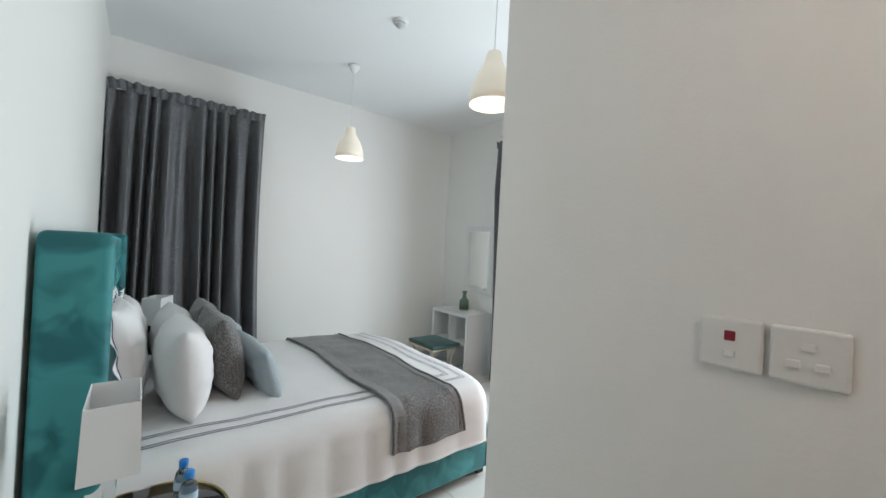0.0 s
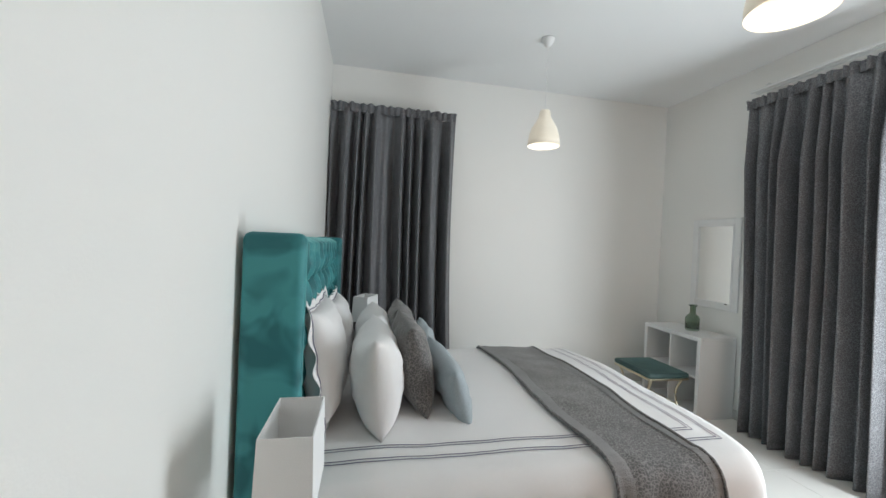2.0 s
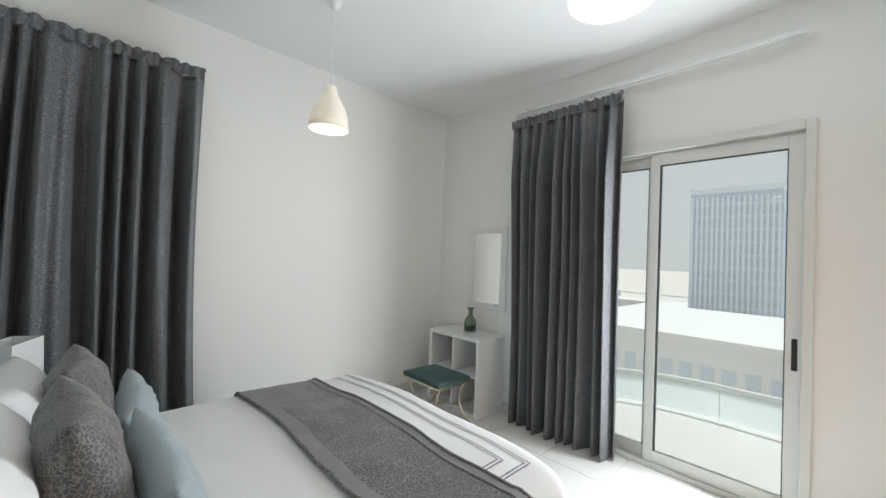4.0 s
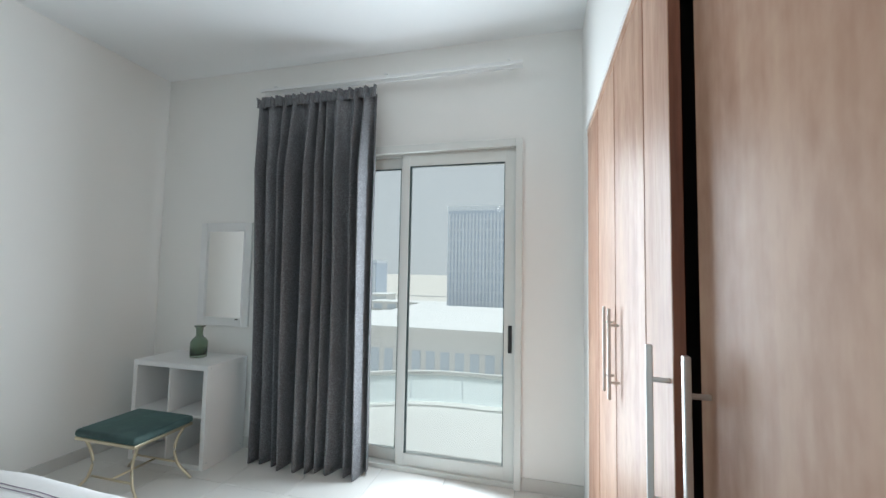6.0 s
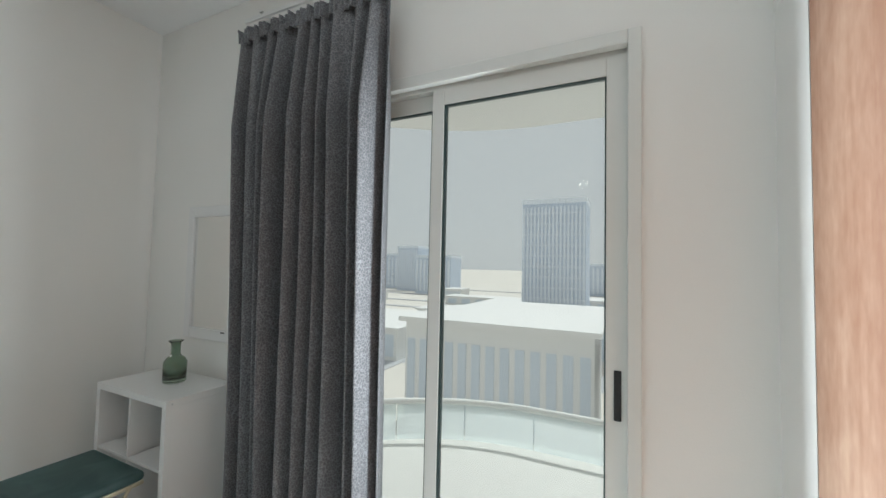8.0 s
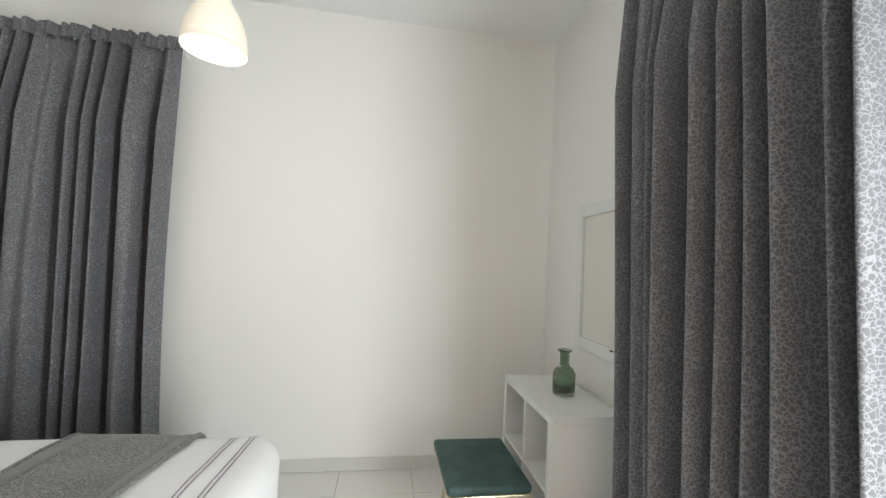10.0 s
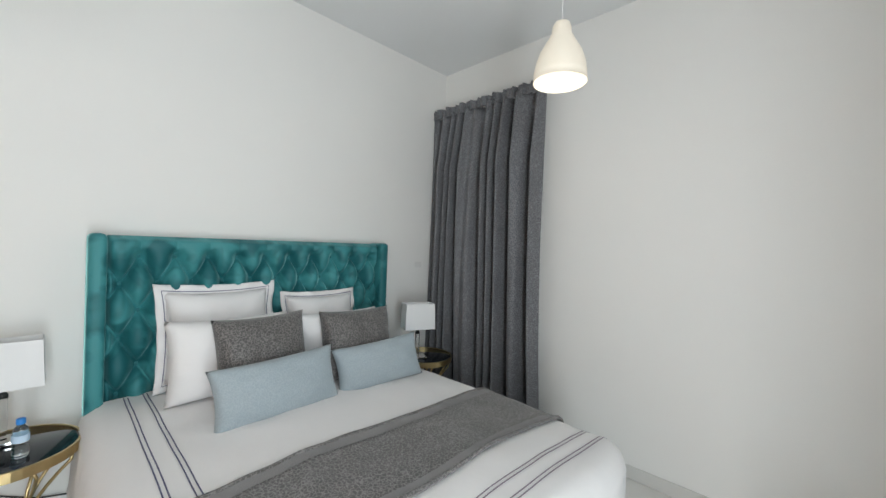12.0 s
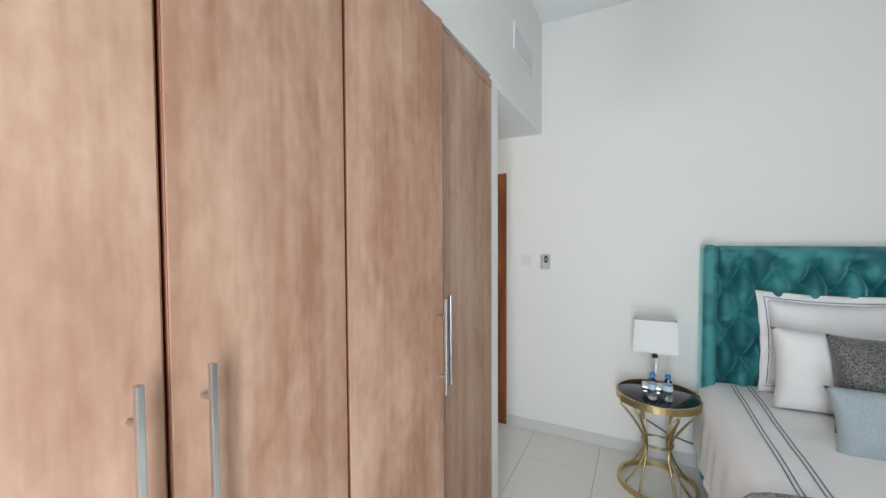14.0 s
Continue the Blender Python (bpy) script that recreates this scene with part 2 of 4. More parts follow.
# far windows are lightened and blued too, haze painted into the colour
FAR_GLASS = material("haze_pale_far_glass", (0.52, 0.59, 0.67), 0.4)


# ---- mesh helpers ----
def mesh_object(name, bm, mat, smooth=False):
    bmesh.ops.recalc_face_normals(bm, faces=bm.faces)
    me = bpy.data.meshes.new(name)
    bm.to_mesh(me)
    bm.free()
    for m in (mat if isinstance(mat, (list, tuple)) else [mat]):
        me.materials.append(m)
    if smooth:
        me.polygons.foreach_set("use_smooth", [True] * len(me.polygons))
    return new(name, me)


def part(name, bm, mat, parent, label="", smooth=False):
    ob = mesh_object(name, bm, mat, smooth)
    ob.parent = parent
    if label:
        tagged(ob, label)
    return ob


def base(name, at, turn=0.0, label="", category="", group=""):
    ob = new(name)
    ob.matrix_world = pose(*at, 0, 0, turn)
    ob.empty_display_size = 0.1
    return tagged(ob, label, category, group)


def add_box(bm, lo, hi, bevel=0.0, segs=2):
    """A box from corner lo to corner hi."""
    size = [b - a for a, b in zip(lo, hi)]
    mid = [(a + b) / 2 for a, b in zip(lo, hi)]
    made = bmesh.ops.create_cube(bm, size=1.0, matrix=Matrix.Translation(mid) @ Matrix.Diagonal((*size, 1)))
    if bevel:
        edges = list({e for v in made["verts"] for e in v.link_edges})
        bmesh.ops.bevel(bm, geom=edges, offset=bevel, segments=segs, profile=0.5, affect="EDGES")
    return bm


def box(lo, hi, bevel=0.0, segs=2):
    return add_box(bmesh.new(), lo, hi, bevel, segs)


def lathe(profile, steps=32, cap=True):
    """A turned solid from (radius, height) pairs."""
    bm = bmesh.new()
    rings = []
    for r, z in profile:
        rings.append([bm.verts.new((r * math.cos(2 * math.pi * k / steps), r * math.sin(2 * math.pi * k / steps), z)) for k in range(steps)])
    for a, b in zip(rings, rings[1:]):
        for k in range(steps):
            bm.faces.new((a[k], a[(k + 1) % steps], b[(k + 1) % steps], b[k]))
    if cap:
        bm.faces.new(rings[0])
        bm.faces.new(rings[-1])
    return bm


def tube(bm, points, radius, sides=8, closed=False):
    """A round bar along points."""
    pts = [Vector(p) for p in points]
    rings = []
    for i, p in enumerate(pts):
        a = pts[i - 1] if (i or closed) else p
        b = pts[(i + 1) % len(pts)] if (i + 1 < len(pts) or closed) else p
        way = (b - a).normalized()
        side = way.cross(Vector((0, 0, 1)))
        side = (Vector((1, 0, 0)) if side.length < 1e-3 else side).normalized()
        up = side.cross(way).normalized()
        rings.append([bm.verts.new(p + radius * (math.cos(2 * math.pi * k / sides) * side + math.sin(2 * math.pi * k / sides) * up)) for k in range(sides)])
    for a, b in list(zip(rings, rings[1:])) + ([(rings[-1], rings[0])] if closed else []):
        for k in range(sides):
            bm.faces.new((a[k], a[(k + 1) % sides], b[(k + 1) % sides], b[k]))
    if not closed:
        bm.faces.new(rings[0])
        bm.faces.new(rings[-1])
    return bm


def sheet(nu, nv, place, thick=0.0):
    """A grid surface place(u, v), with a back at distance thick when given."""
    bm = bmesh.new()
    grid = [[bm.verts.new(place(i / nu, j / nv)) for j in range(nv + 1)] for i in range(nu + 1)]
    for i in range(nu):
        for j in range(nv):
            bm.faces.new((grid[i][j], grid[i + 1][j], grid[i + 1][j + 1], grid[i][j + 1]))
    if thick:
        bmesh.ops.recalc_face_normals(bm, faces=bm.faces)
        bmesh.ops.solidify(bm, geom=bm.faces[:], thickness=thick)
    return bm


def setting(name, bm, mat, label, category):
    return tagged(mesh_object(name, bm, mat), label, category, kind="structure")


# ---- the room: faces of the walls ----
XW, XE, YN, YS = 0.63, 4.53, 5.09, 1.33      # bedroom
XP, YB, HC, HP = 1.685, -1.30, 3.30, 2.43      # passage: its east wall, its end, ceilings
T = 0.20

# west wall, with the bathroom doorway in the passage
bm = bmesh.new()
add_box(bm, (XW - T, 1.00, 0), (XW, YN + T, HC))
add_box(bm, (XW - T, YB - T, 0), (XW, 0.10, HC))
add_box(bm, (XW - T, 0.10, 2.10), (XW, 1.00, HC))
setting("wall_west", bm, WALL, "smooth off-white painted wall behind the bed", "wall")
setting("wall_north", box((XW, YN, 0), (XE + T, YN + T, HC)), WALL, "smooth off-white painted wall", "wall")
# east wall, with the balcony doorway
DY0, DY1, DZ = 1.78, 3.66, 2.47
bm = bmesh.new()
add_box(bm, (XE, 0.55, 0), (XE + T, DY0, HC))
add_box(bm, (XE, DY1, 0), (XE + T, YN, HC))
add_box(bm, (XE, DY0, DZ), (XE + T, DY1, HC))
setting("wall_east", bm, WALL, "off-white painted wall with the balcony doorway", "wall")
# south side: pier beside the wardrobe, wall over the wardrobe, wall behind it
bm = bmesh.new()
add_box(bm, (XP, YB - T, 0), (1.785, YS, 2.47))
setting("wall_passage", bm, WALL, "off-white painted partition between passage and wardrobe", "wall")
setting("wall_over_wardrobe", box((XW, 1.15, 2.47), (XE, YS + 0.003, HC)), WALL, "off-white painted bulkhead above wardrobe and passage", "wall")
setting("wall_wardrobe_side", box((4.265, 0.75, 0), (XE, YS, 2.47)), WALL, "narrow off-white painted wall beside the wardrobe", "wall")
setting("wall_south", box((1.785, 0.55, 0), (XE, 0.70, 2.47)), WALL, "plain wall behind the wardrobe", "wall")
setting("wall_passage_end", box((XW - T, YB - T, 0), (1.785, YB, HC)), WALL, "plain wall at the end of the passage", "wall")
setting("ceiling", box((XW - T, 1.15, HC), (XE + T, YN + T, HC + 0.15)), CEIL, "flat white painted ceiling", "ceiling")
setting("ceiling_passage", box((XW, YB, HP), (XP, YS + 0.003, 2.469)), CEIL, "lowered white passage ceiling", "ceiling")
# bathroom behind the doorway
bm = bmesh.new()
add_box(bm, (-1.30, -0.60, 0), (-1.15, 1.60, 2.6))
add_box(bm, (-1.15, -0.60, 0), (XW - T, -0.45, 2.6))
add_box(bm, (-1.15, 1.45, 0), (XW - T, 1.60, 2.6))
add_box(bm, (-1.15, -0.45, 2.45), (XW - T, 1.45, 2.6))
setting("wall_side_room", bm, WALL, "plain walls of the side room", "wall")


def skirting(name, lo, hi):
    setting(name, box(lo, hi, 0.003, 1), SKIRT, "pale glazed tile skirting along the wall", "baseboard")


skirting("baseboard_west", (XW, 1.05, 0), (XW + 0.012, YN - 0.012, 0.09))
skirting("baseboard_north", (XW, YN - 0.012, 0), (XE - 0.012, YN, 0.09))
skirting("baseboard_east", (XE - 0.012, DY1 + 0.03, 0), (XE, YN - 0.012, 0.09))
skirting("baseboard_door", (XE - 0.012, YS, 0), (XE, DY0 - 0.03, 0.09))
skirting("baseboard_passage", (XP - 0.012, YB, 0), (XP, YS, 0.09))

# varnished frame of the bathroom doorway
door_1 = tagged(new("door_1"), "reddish varnished wooden door frame around an open doorway", "door", kind="structure")
for name, lo, hi in (("jamb", (XW - T - 0.01, 0.94, 0), (XW + 0.018, 1.04, 2.14)), ("jamb", (XW - T - 0.01, 0.06, 0), (XW + 0.018, 0.16, 2.14)), ("head", (XW - T - 0.01, 0.16, 2.04), (XW + 0.018, 0.94, 2.14))):
    part(name, box(lo, hi, 0.004, 1), RED_WOOD, door_1)
door_3 = tagged(new("door_3"), "closed dark reddish wooden door across the side room", "door", kind="structure")
leaf = part("leaf", box((-1.148, -0.32, 0.01), (-1.11, 0.56, 2.03), 0.003, 1), RED_WOOD, door_3)
part("handle", tube(bmesh.new(), [(-1.11, 0.48, 1.0), (-1.06, 0.48, 1.0), (-1.06, 0.36, 1.0)], 0.009), STEEL, leaf)
for lo, hi in (((-1.148, -0.40, 0), (-1.10, -0.325, 2.11)), ((-1.148, 0.565, 0), (-1.10, 0.64, 2.11)), ((-1.148, -0.325, 2.035), (-1.10, 0.565, 2.11))):
    part("frame", box(lo, hi, 0.004, 1), RED_WOOD, door_3)

# ---- balcony door ----
door_2 = tagged(new("door_2"), "white aluminium sliding balcony door with clear glass", "sliding door", kind="structure")
FX0, FX1 = XE - 0.012, XE + 0.075
part("trim", box((FX0 - 0.012, DY0 - 0.03, 0), (FX0 + 0.03, DY0 + 0.02, 2.515), 0.004), PVC, door_2)
part("trim", box((FX0 - 0.012, DY1 - 0.02, 0), (FX0 + 0.03, DY1 + 0.03, 2.515), 0.004), PVC, door_2)
part("trim", box((FX0 - 0.012, DY0 + 0.02, 2.455), (FX0 + 0.03, DY1 - 0.02, 2.515), 0.004), PVC, door_2)
part("track", box((XE - 0.005, DY0, 0), (XE + T, DY1, 0.035), 0.003), PVC, door_2)
part("frame", box((XE + 0.03, DY0, 0.035), (XE + T - 0.02, DY0 + 0.03, DZ), 0.002), PVC, door_2)
part("frame", box((XE + 0.03, DY1 - 0.03, 0.035), (XE + T - 0.02, DY1, DZ), 0.002), PVC, door_2)
part("frame", box((XE + 0.03, DY0 + 0.03, DZ - 0.03), (XE + T - 0.02, DY1 - 0.03, DZ), 0.002), PVC, door_2)


def sash(x, y0, y1, z0, z1, lead, tail, lock_y, lock_z, lock_h):
    """One sliding panel at depth x, stiles of width lead (low y) and tail (high y)."""
    s = part("sash", box((x, y0, z0), (x + 0.04, y0 + lead, z1), 0.003), PVC, door_2)
    part("stile", box((x, y1 - tail, z0), (x + 0.04, y1, z1), 0.003), PVC, s)
    part("rail", box((x + 0.001, y0 + lead, z0), (x + 0.039, y1 - tail, z0 + 0.09), 0.003), PVC, s)
    part("rail", box((x + 0.001, y0 + lead, z1 - 0.085), (x + 0.039, y1 - tail, z1), 0.003), PVC, s)
    gy0, gy1, gz0, gz1 = y0 + lead, y1 - tail, z0 + 0.09, z1 - 0.085
    for lo, hi in (((x + 0.006, gy0, gz0), (x + 0.03, gy0 + 0.006, gz1)), ((x + 0.006, gy1 - 0.012, gz0), (x + 0.03, gy1, gz1)), ((x + 0.006, gy0, gz1 - 0.007), (x + 0.03, gy1, gz1))):
        part("seal", box(lo, hi), DARK_SEAL, s)
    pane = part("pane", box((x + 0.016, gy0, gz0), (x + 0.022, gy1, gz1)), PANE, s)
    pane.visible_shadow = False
    part("pull", box((x - 0.008, lock_y - 0.014, lock_z - lock_h), (x + 0.002, lock_y + 0.014, lock_z), 0.004), RUBBER, s, "black recessed pull")


sash(XE + 0.02, DY0 + 0.015, 2.70, 0.035, 2.44, 0.085, 0.065, 1.835, 1.135, 0.20)
sash(XE + 0.07, 2.66, DY1 - 0.02, 0.035, 2.44, 0.065, 0.085, 2.685, 1.075, 0.09)

# ---- balcony and the city ----
def balcony_edge(y):
    """The rounded outer edge of the balcony: its x at y."""
    return 6.2 - 0.28 * max(0.0, y - 2.5) ** 2


def balcony_slab(z0, z1, out):
    ys = [-0.6] + [2.5 + 2.25 * k / 18 for k in range(19)]
    ring = [(XE + T, -0.6)] + [(balcony_edge(y) + out, y) for y in ys] + [(XE + T, 4.75)]
    bm = bmesh.new()
    low, high = [[bm.verts.new((x, y, z)) for x, y in ring] for z in (z0, z1)]
    bm.faces.new(low)
    bm.faces.new(high)
    for k in range(len(ring)):
        j = (k + 1) % len(ring)
        bm.faces.new((low[k], low[j], high[j], high[k]))
    return bm


setting("balcony_floor", balcony_slab(-0.25, -0.02, 0.10), BALCONY, "pale tiled balcony floor with a rounded edge", "balcony floor")
setting("balcony_soffit", balcony_slab(2.85, 3.1, 0.15), RENDERED, "white underside of the balcony above", "balcony ceiling")
balustrade = base("balcony_balustrade", (0, 0, -0.02), 0, "curved frosted glass balustrade with white top rail", "balustrade")
stops = [-0.6, 0.45, 1.5, 2.5, 3.1, 3.65, 4.2, 4.72]
for y0, y1 in zip(stops, stops[1:]):
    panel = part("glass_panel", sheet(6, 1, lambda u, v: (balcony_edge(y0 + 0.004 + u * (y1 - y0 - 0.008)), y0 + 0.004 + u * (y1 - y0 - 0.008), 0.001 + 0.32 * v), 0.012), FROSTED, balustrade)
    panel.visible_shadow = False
part("top_rail", tube(bmesh.new(), [(balcony_edge(-0.6 + 5.33 * k / 50), -0.6 + 5.33 * k / 50, 0.335) for k in range(51)], 0.028, 8), RENDERED, balustrade, "white rounded top rail", True)
GZ = -42.0
setting("ground", box((-900, -4200, GZ - 1), (4700, 4200, GZ)), SAND, "pale dusty ground spreading to the hazy horizon", "ground")
for k, (lo, hi) in enumerate((((150, -1500), (172, 1500)), ((250, -1500), (262, 1500)), ((60, 90), (900, 102)))):
    setting("road", box((*lo, GZ), (*hi, GZ + 0.15 + 0.1 * k)), ASPHALT, "pale dusty multi-lane road", "road")


def tower(name, x, y, wide, deep, height, fins, label):
    t = base(name, (x, y, GZ), 0, label, "building")
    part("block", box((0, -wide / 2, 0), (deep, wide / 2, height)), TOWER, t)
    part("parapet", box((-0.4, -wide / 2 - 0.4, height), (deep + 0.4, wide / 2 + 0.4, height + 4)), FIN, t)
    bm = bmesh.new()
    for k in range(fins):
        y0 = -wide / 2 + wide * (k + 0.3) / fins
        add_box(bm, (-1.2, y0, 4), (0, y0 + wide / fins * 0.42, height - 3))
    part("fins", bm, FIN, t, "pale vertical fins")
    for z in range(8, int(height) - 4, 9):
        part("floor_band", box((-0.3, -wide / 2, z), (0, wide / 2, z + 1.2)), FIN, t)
    return t


def low_block(x, y, wide, deep, height, bays):
    b = base("low_building", (x, y, GZ), 0, "low white building with haze-paled windows and flat roof", "building", "low buildings")
    part("wall", box((0, -wide / 2, 0), (deep, wide / 2, height)), RENDERED, b)
    part("roof", box((-1.5, -wide / 2 - 1.5, height), (deep + 1.5, wide / 2 + 1.5, height + 1.2)), ROOF, b)
    for k in range(bays):
        y0 = -wide / 2 + wide * (k + 0.2) / bays
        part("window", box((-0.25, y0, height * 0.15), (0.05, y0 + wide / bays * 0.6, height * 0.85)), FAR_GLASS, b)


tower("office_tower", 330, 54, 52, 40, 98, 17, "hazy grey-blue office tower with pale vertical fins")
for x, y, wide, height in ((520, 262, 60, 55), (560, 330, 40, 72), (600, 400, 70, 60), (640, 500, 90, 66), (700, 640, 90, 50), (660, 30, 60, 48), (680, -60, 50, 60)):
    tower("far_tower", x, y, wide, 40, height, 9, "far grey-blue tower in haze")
for x, y, wide, deep, height, bays in ((90, 30, 46, 30, 29, 13), (84, -18, 40, 30, 26, 11), (150, 118, 50, 40, 14, 6), (185, 30, 90, 40, 22, 9), (200, 140, 80, 40, 10, 8), (195, -80, 70, 40, 12, 6), (130, 160, 60, 40, 11, 6)):
    low_block(x, y, wide, deep, height, bays)
rnd = random.Random(11)
for k in range(34):
    x = rnd.uniform(215, 620)
    low_block(x, rnd.uniform(-0.35, 0.95) * x, rnd.uniform(20, 70), rnd.uniform(15, 40), rnd.uniform(4, 13), rnd.randint(3, 6))
for k, x in enumerate((300, 345, 410, 500, 640)):
    setting("road", box((x, -1500, GZ), (x + 9, 1500, GZ + 0.5 + 0.1 * k)), ASPHALT, "pale dusty road", "road")

# ---- wardrobe ----
wardrobe = base("wardrobe", (0, 0, 0), 0, "built-in beech laminate wardrobe, one pair of doors ajar", "wardrobe")
WY = 1.331
# inner panels coloured near-black for the shade behind the ajar doors
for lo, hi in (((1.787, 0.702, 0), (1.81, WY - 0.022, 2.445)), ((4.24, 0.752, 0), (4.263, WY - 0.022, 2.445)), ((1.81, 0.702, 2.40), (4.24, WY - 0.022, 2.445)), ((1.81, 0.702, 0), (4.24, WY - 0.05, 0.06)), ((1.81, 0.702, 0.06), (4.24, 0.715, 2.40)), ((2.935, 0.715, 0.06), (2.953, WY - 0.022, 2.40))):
    part("inner_panel", box(lo, hi), DARK_IN, wardrobe, "inside panel of the wardrobe in near-black shade colour")
part("top_rail", box((1.787, WY - 0.022, 2.405), (4.263, WY + 0.002, 2.447), 0.002), WOOD, wardrobe)
part("filler_panel", box((1.787, WY - 0.022, 0.06), (1.977, WY, 2.402), 0.002), WOOD, wardrobe)


def leaf_door(hinge, length, ajar, handle_end, inset=0.035):
    """A door hinged at x = hinge; length is signed towards its free edge; ajar in degrees."""
    a, b = sorted((0.0, length))
    me = mesh_object("door", box((a + 0.004, -0.022, 0.062), (b - 0.004, 0.0, 2.402), 0.002), WOOD)
    me.parent = wardrobe
    for e in (a + 0.0015, b - 0.0045):
        part("edge_band", box((e, -0.0215, 0.063), (e + 0.003, -0.0012, 2.401), 0.001, 1), EDGE_WOOD, me, "reddish edge band")
    me.matrix_local = pose(hinge, WY, 0, 0, 0, ajar if length > 0 else -ajar)
    if not handle_end:
        return
    hx = handle_end * length + (-inset if length > 0 else inset)
    h = part("handle", box((hx - 0.006, 0.029, 1.035), (hx + 0.006, 0.041, 1.385), 0.002), STEEL, me, "straight brushed steel bar handle")
    for z in (1.10, 1.32):
        part("mount", tube(bmesh.new(), [(hx, 0.0, z), (hx, 0.031, z)], 0.005), STEEL, h)


leaf_door(1.975, 0.492, 3.8, 1)
leaf_door(2.932, -0.452, 8.6, 1)
leaf_door(2.936, 0.448, 0, 1, 0.055)
leaf_door(3.829, -0.441, 0, 1, 0.055)
leaf_door(4.262, -0.428, 0, 0)


# ---- curtains ----
def curtain(name, run, drop, folds, seed, at, turn, label, narrow=0.0):
    """A gathered curtain hanging along its own x, from z = drop down to the floor, with a pleated heading."""
    rnd = random.Random(seed)
    ph = [rnd.uniform(-0.9, 0.9) for _ in range(folds + 3)]
    thing = base(name, at, turn, label, "curtain", "bedroom curtains")

    sign = -1 if turn == 0 else 1
    deep = [rnd.uniform(0.085, 0.19) for _ in range(folds + 3)]
    bend = [rnd.uniform(-0.34, 0.34) for _ in range(4)]

    def wave(u, v):
        """Rounded ridges towards the room with valleys between, opening out below the heading."""
        k = u * folds + sum(c * math.sin((2 + 1.7 * j) * math.pi * u + j + 0.5 * v) for j, c in enumerate(bend)) + 0.35 * ph[0]
        i, f = min(folds + 1, int(max(0.0, k))), k - math.floor(k)
        d = deep[i] + (deep[min(i + 1, folds + 2)] - deep[i]) * f
        ridge = (0.5 - 0.5 * math.cos(2 * math.pi * f)) ** 0.8
        small = 0.16 * math.sin(6 * math.pi * u * folds / 2.3 + 3 * ph[1] + 1.1 * v) * (1 - 0.5 * v)
        ends = min(1.0, 0.25 + u * 16, 0.25 + (1 - u) * 16)
        return sign * ends * d * (0.30 + 0.70 * min(1.0, 5 * v)) * (1.35 * ridge - 0.62 + small)

    def body(u, v):
        x = run * (u * (1 - 0.02 * math.sin(math.pi * v) - narrow * v) - 0.5) + 0.010 * math.sin(9 * u + 3 * v)
        return (x, wave(u, v) + 0.006 * math.sin(5 * v + 7 * u), 0.008 + (drop - 0.06) * (1 - v))

    part("cloth", sheet(folds * 26, 40, body, 0.004), CURTAIN, thing, smooth=True)

    def heading(u, v):
        g = 0.013 * math.sin(2 * math.pi * u * folds * 2.4 + 2 * math.sin(9 * u)) + 0.012 * math.sin(2 * math.pi * u * folds + 1)
        x = run * (u - 0.5) * (1.01 if v < 0.3 else 1.0)
        return (x, g * (1.0 - 0.3 * v) + sign * 0.016, drop - 0.085 * v + 0.007 * math.sin(6.28 * u * folds * 1.5) * (1 - v))

    part("heading", sheet(folds * 24, 6, heading, 0.005), CURTAIN, thing, "gathered pencil-pleat heading", smooth=True)
    return thing


curtain("curtain", 1.24, 2.875, 9, 3, (1.262, 4.93, 0), 0, "full-length grey patterned curtain hanging closed in the corner", -0.06)
curtain("curtain", 1.07, 2.945, 10, 8, (4.375, 3.395, 0), 90, "full-length grey patterned curtain drawn to one side of the balcony door", 0.075)

rail = base("curtain_rail", (0, 0, 0), 0, "thin white double curtain rail on wall brackets", "curtain rail", "curtain rails")
for x in (4.40, 4.46):
    part("track", box((x - 0.008, 1.75, 3.02), (x + 0.008, 3.95, 3.045), 0.003), WHITE, rail)
for y in (1.85, 2.8, 3.8):
    part("bracket", box((4.385, y - 0.012, 3.048), (XE, y + 0.012, 3.056)), WHITE, rail)
rail = base("curtain_rail", (0, 0, 0), 0, "thin white curtain rail on wall brackets", "curtain rail", "curtain rails")
part("track", box((0.66, 4.955, 2.80), (1.90, 4.972, 2.825), 0.003), WHITE, rail)
for x in (0.75, 1.84):
    part("bracket", box((x - 0.012, 4.955, 2.828), (x + 0.012, YN, 2.836)), WHITE, rail)


# ---- bed ----
bed = base("bed", (0, 0, 0), 0, "teal velvet upholstered bed with tall tufted winged headboard", "bed")
BY0, BY1, BX1, MZ = 2.44, 4.17, 2.86, 0.665
part("side_rail", box((0.80, BY0, 0.06), (BX1, BY0 + 0.07, 0.33), 0.02, 3), TEAL, bed, smooth=True)
part("side_rail", box((0.80, BY1 - 0.07, 0.06), (BX1, BY1, 0.33), 0.02, 3), TEAL, bed, smooth=True)
part("foot_board", box((BX1 - 0.01, BY0 - 0.005, 0.06), (BX1 + 0.06, BY1 + 0.005, 0.35), 0.025, 3), TEAL, bed, smooth=True)
part("base_board", box((0.80, BY0 + 0.07, 0.16), (BX1 - 0.01, BY1 - 0.07, 0.30)), DARK_IN, bed)
for x in (0.95, BX1):
    for y in (BY0 + 0.08, BY1 - 0.08):
        part("foot", box((x - 0.03, y - 0.03, 0), (x + 0.03, y + 0.03, 0.07), 0.005), DARK_IN, bed)
HY0, HY1, HZ = 2.405, 4.265, 1.55
for y in (HY0, HY1 - 0.075):
    part("wing", box((XW + 0.014, y, 0.02), (0.845, y + 0.075, HZ), 0.028, 4), TEAL, bed, smooth=True)
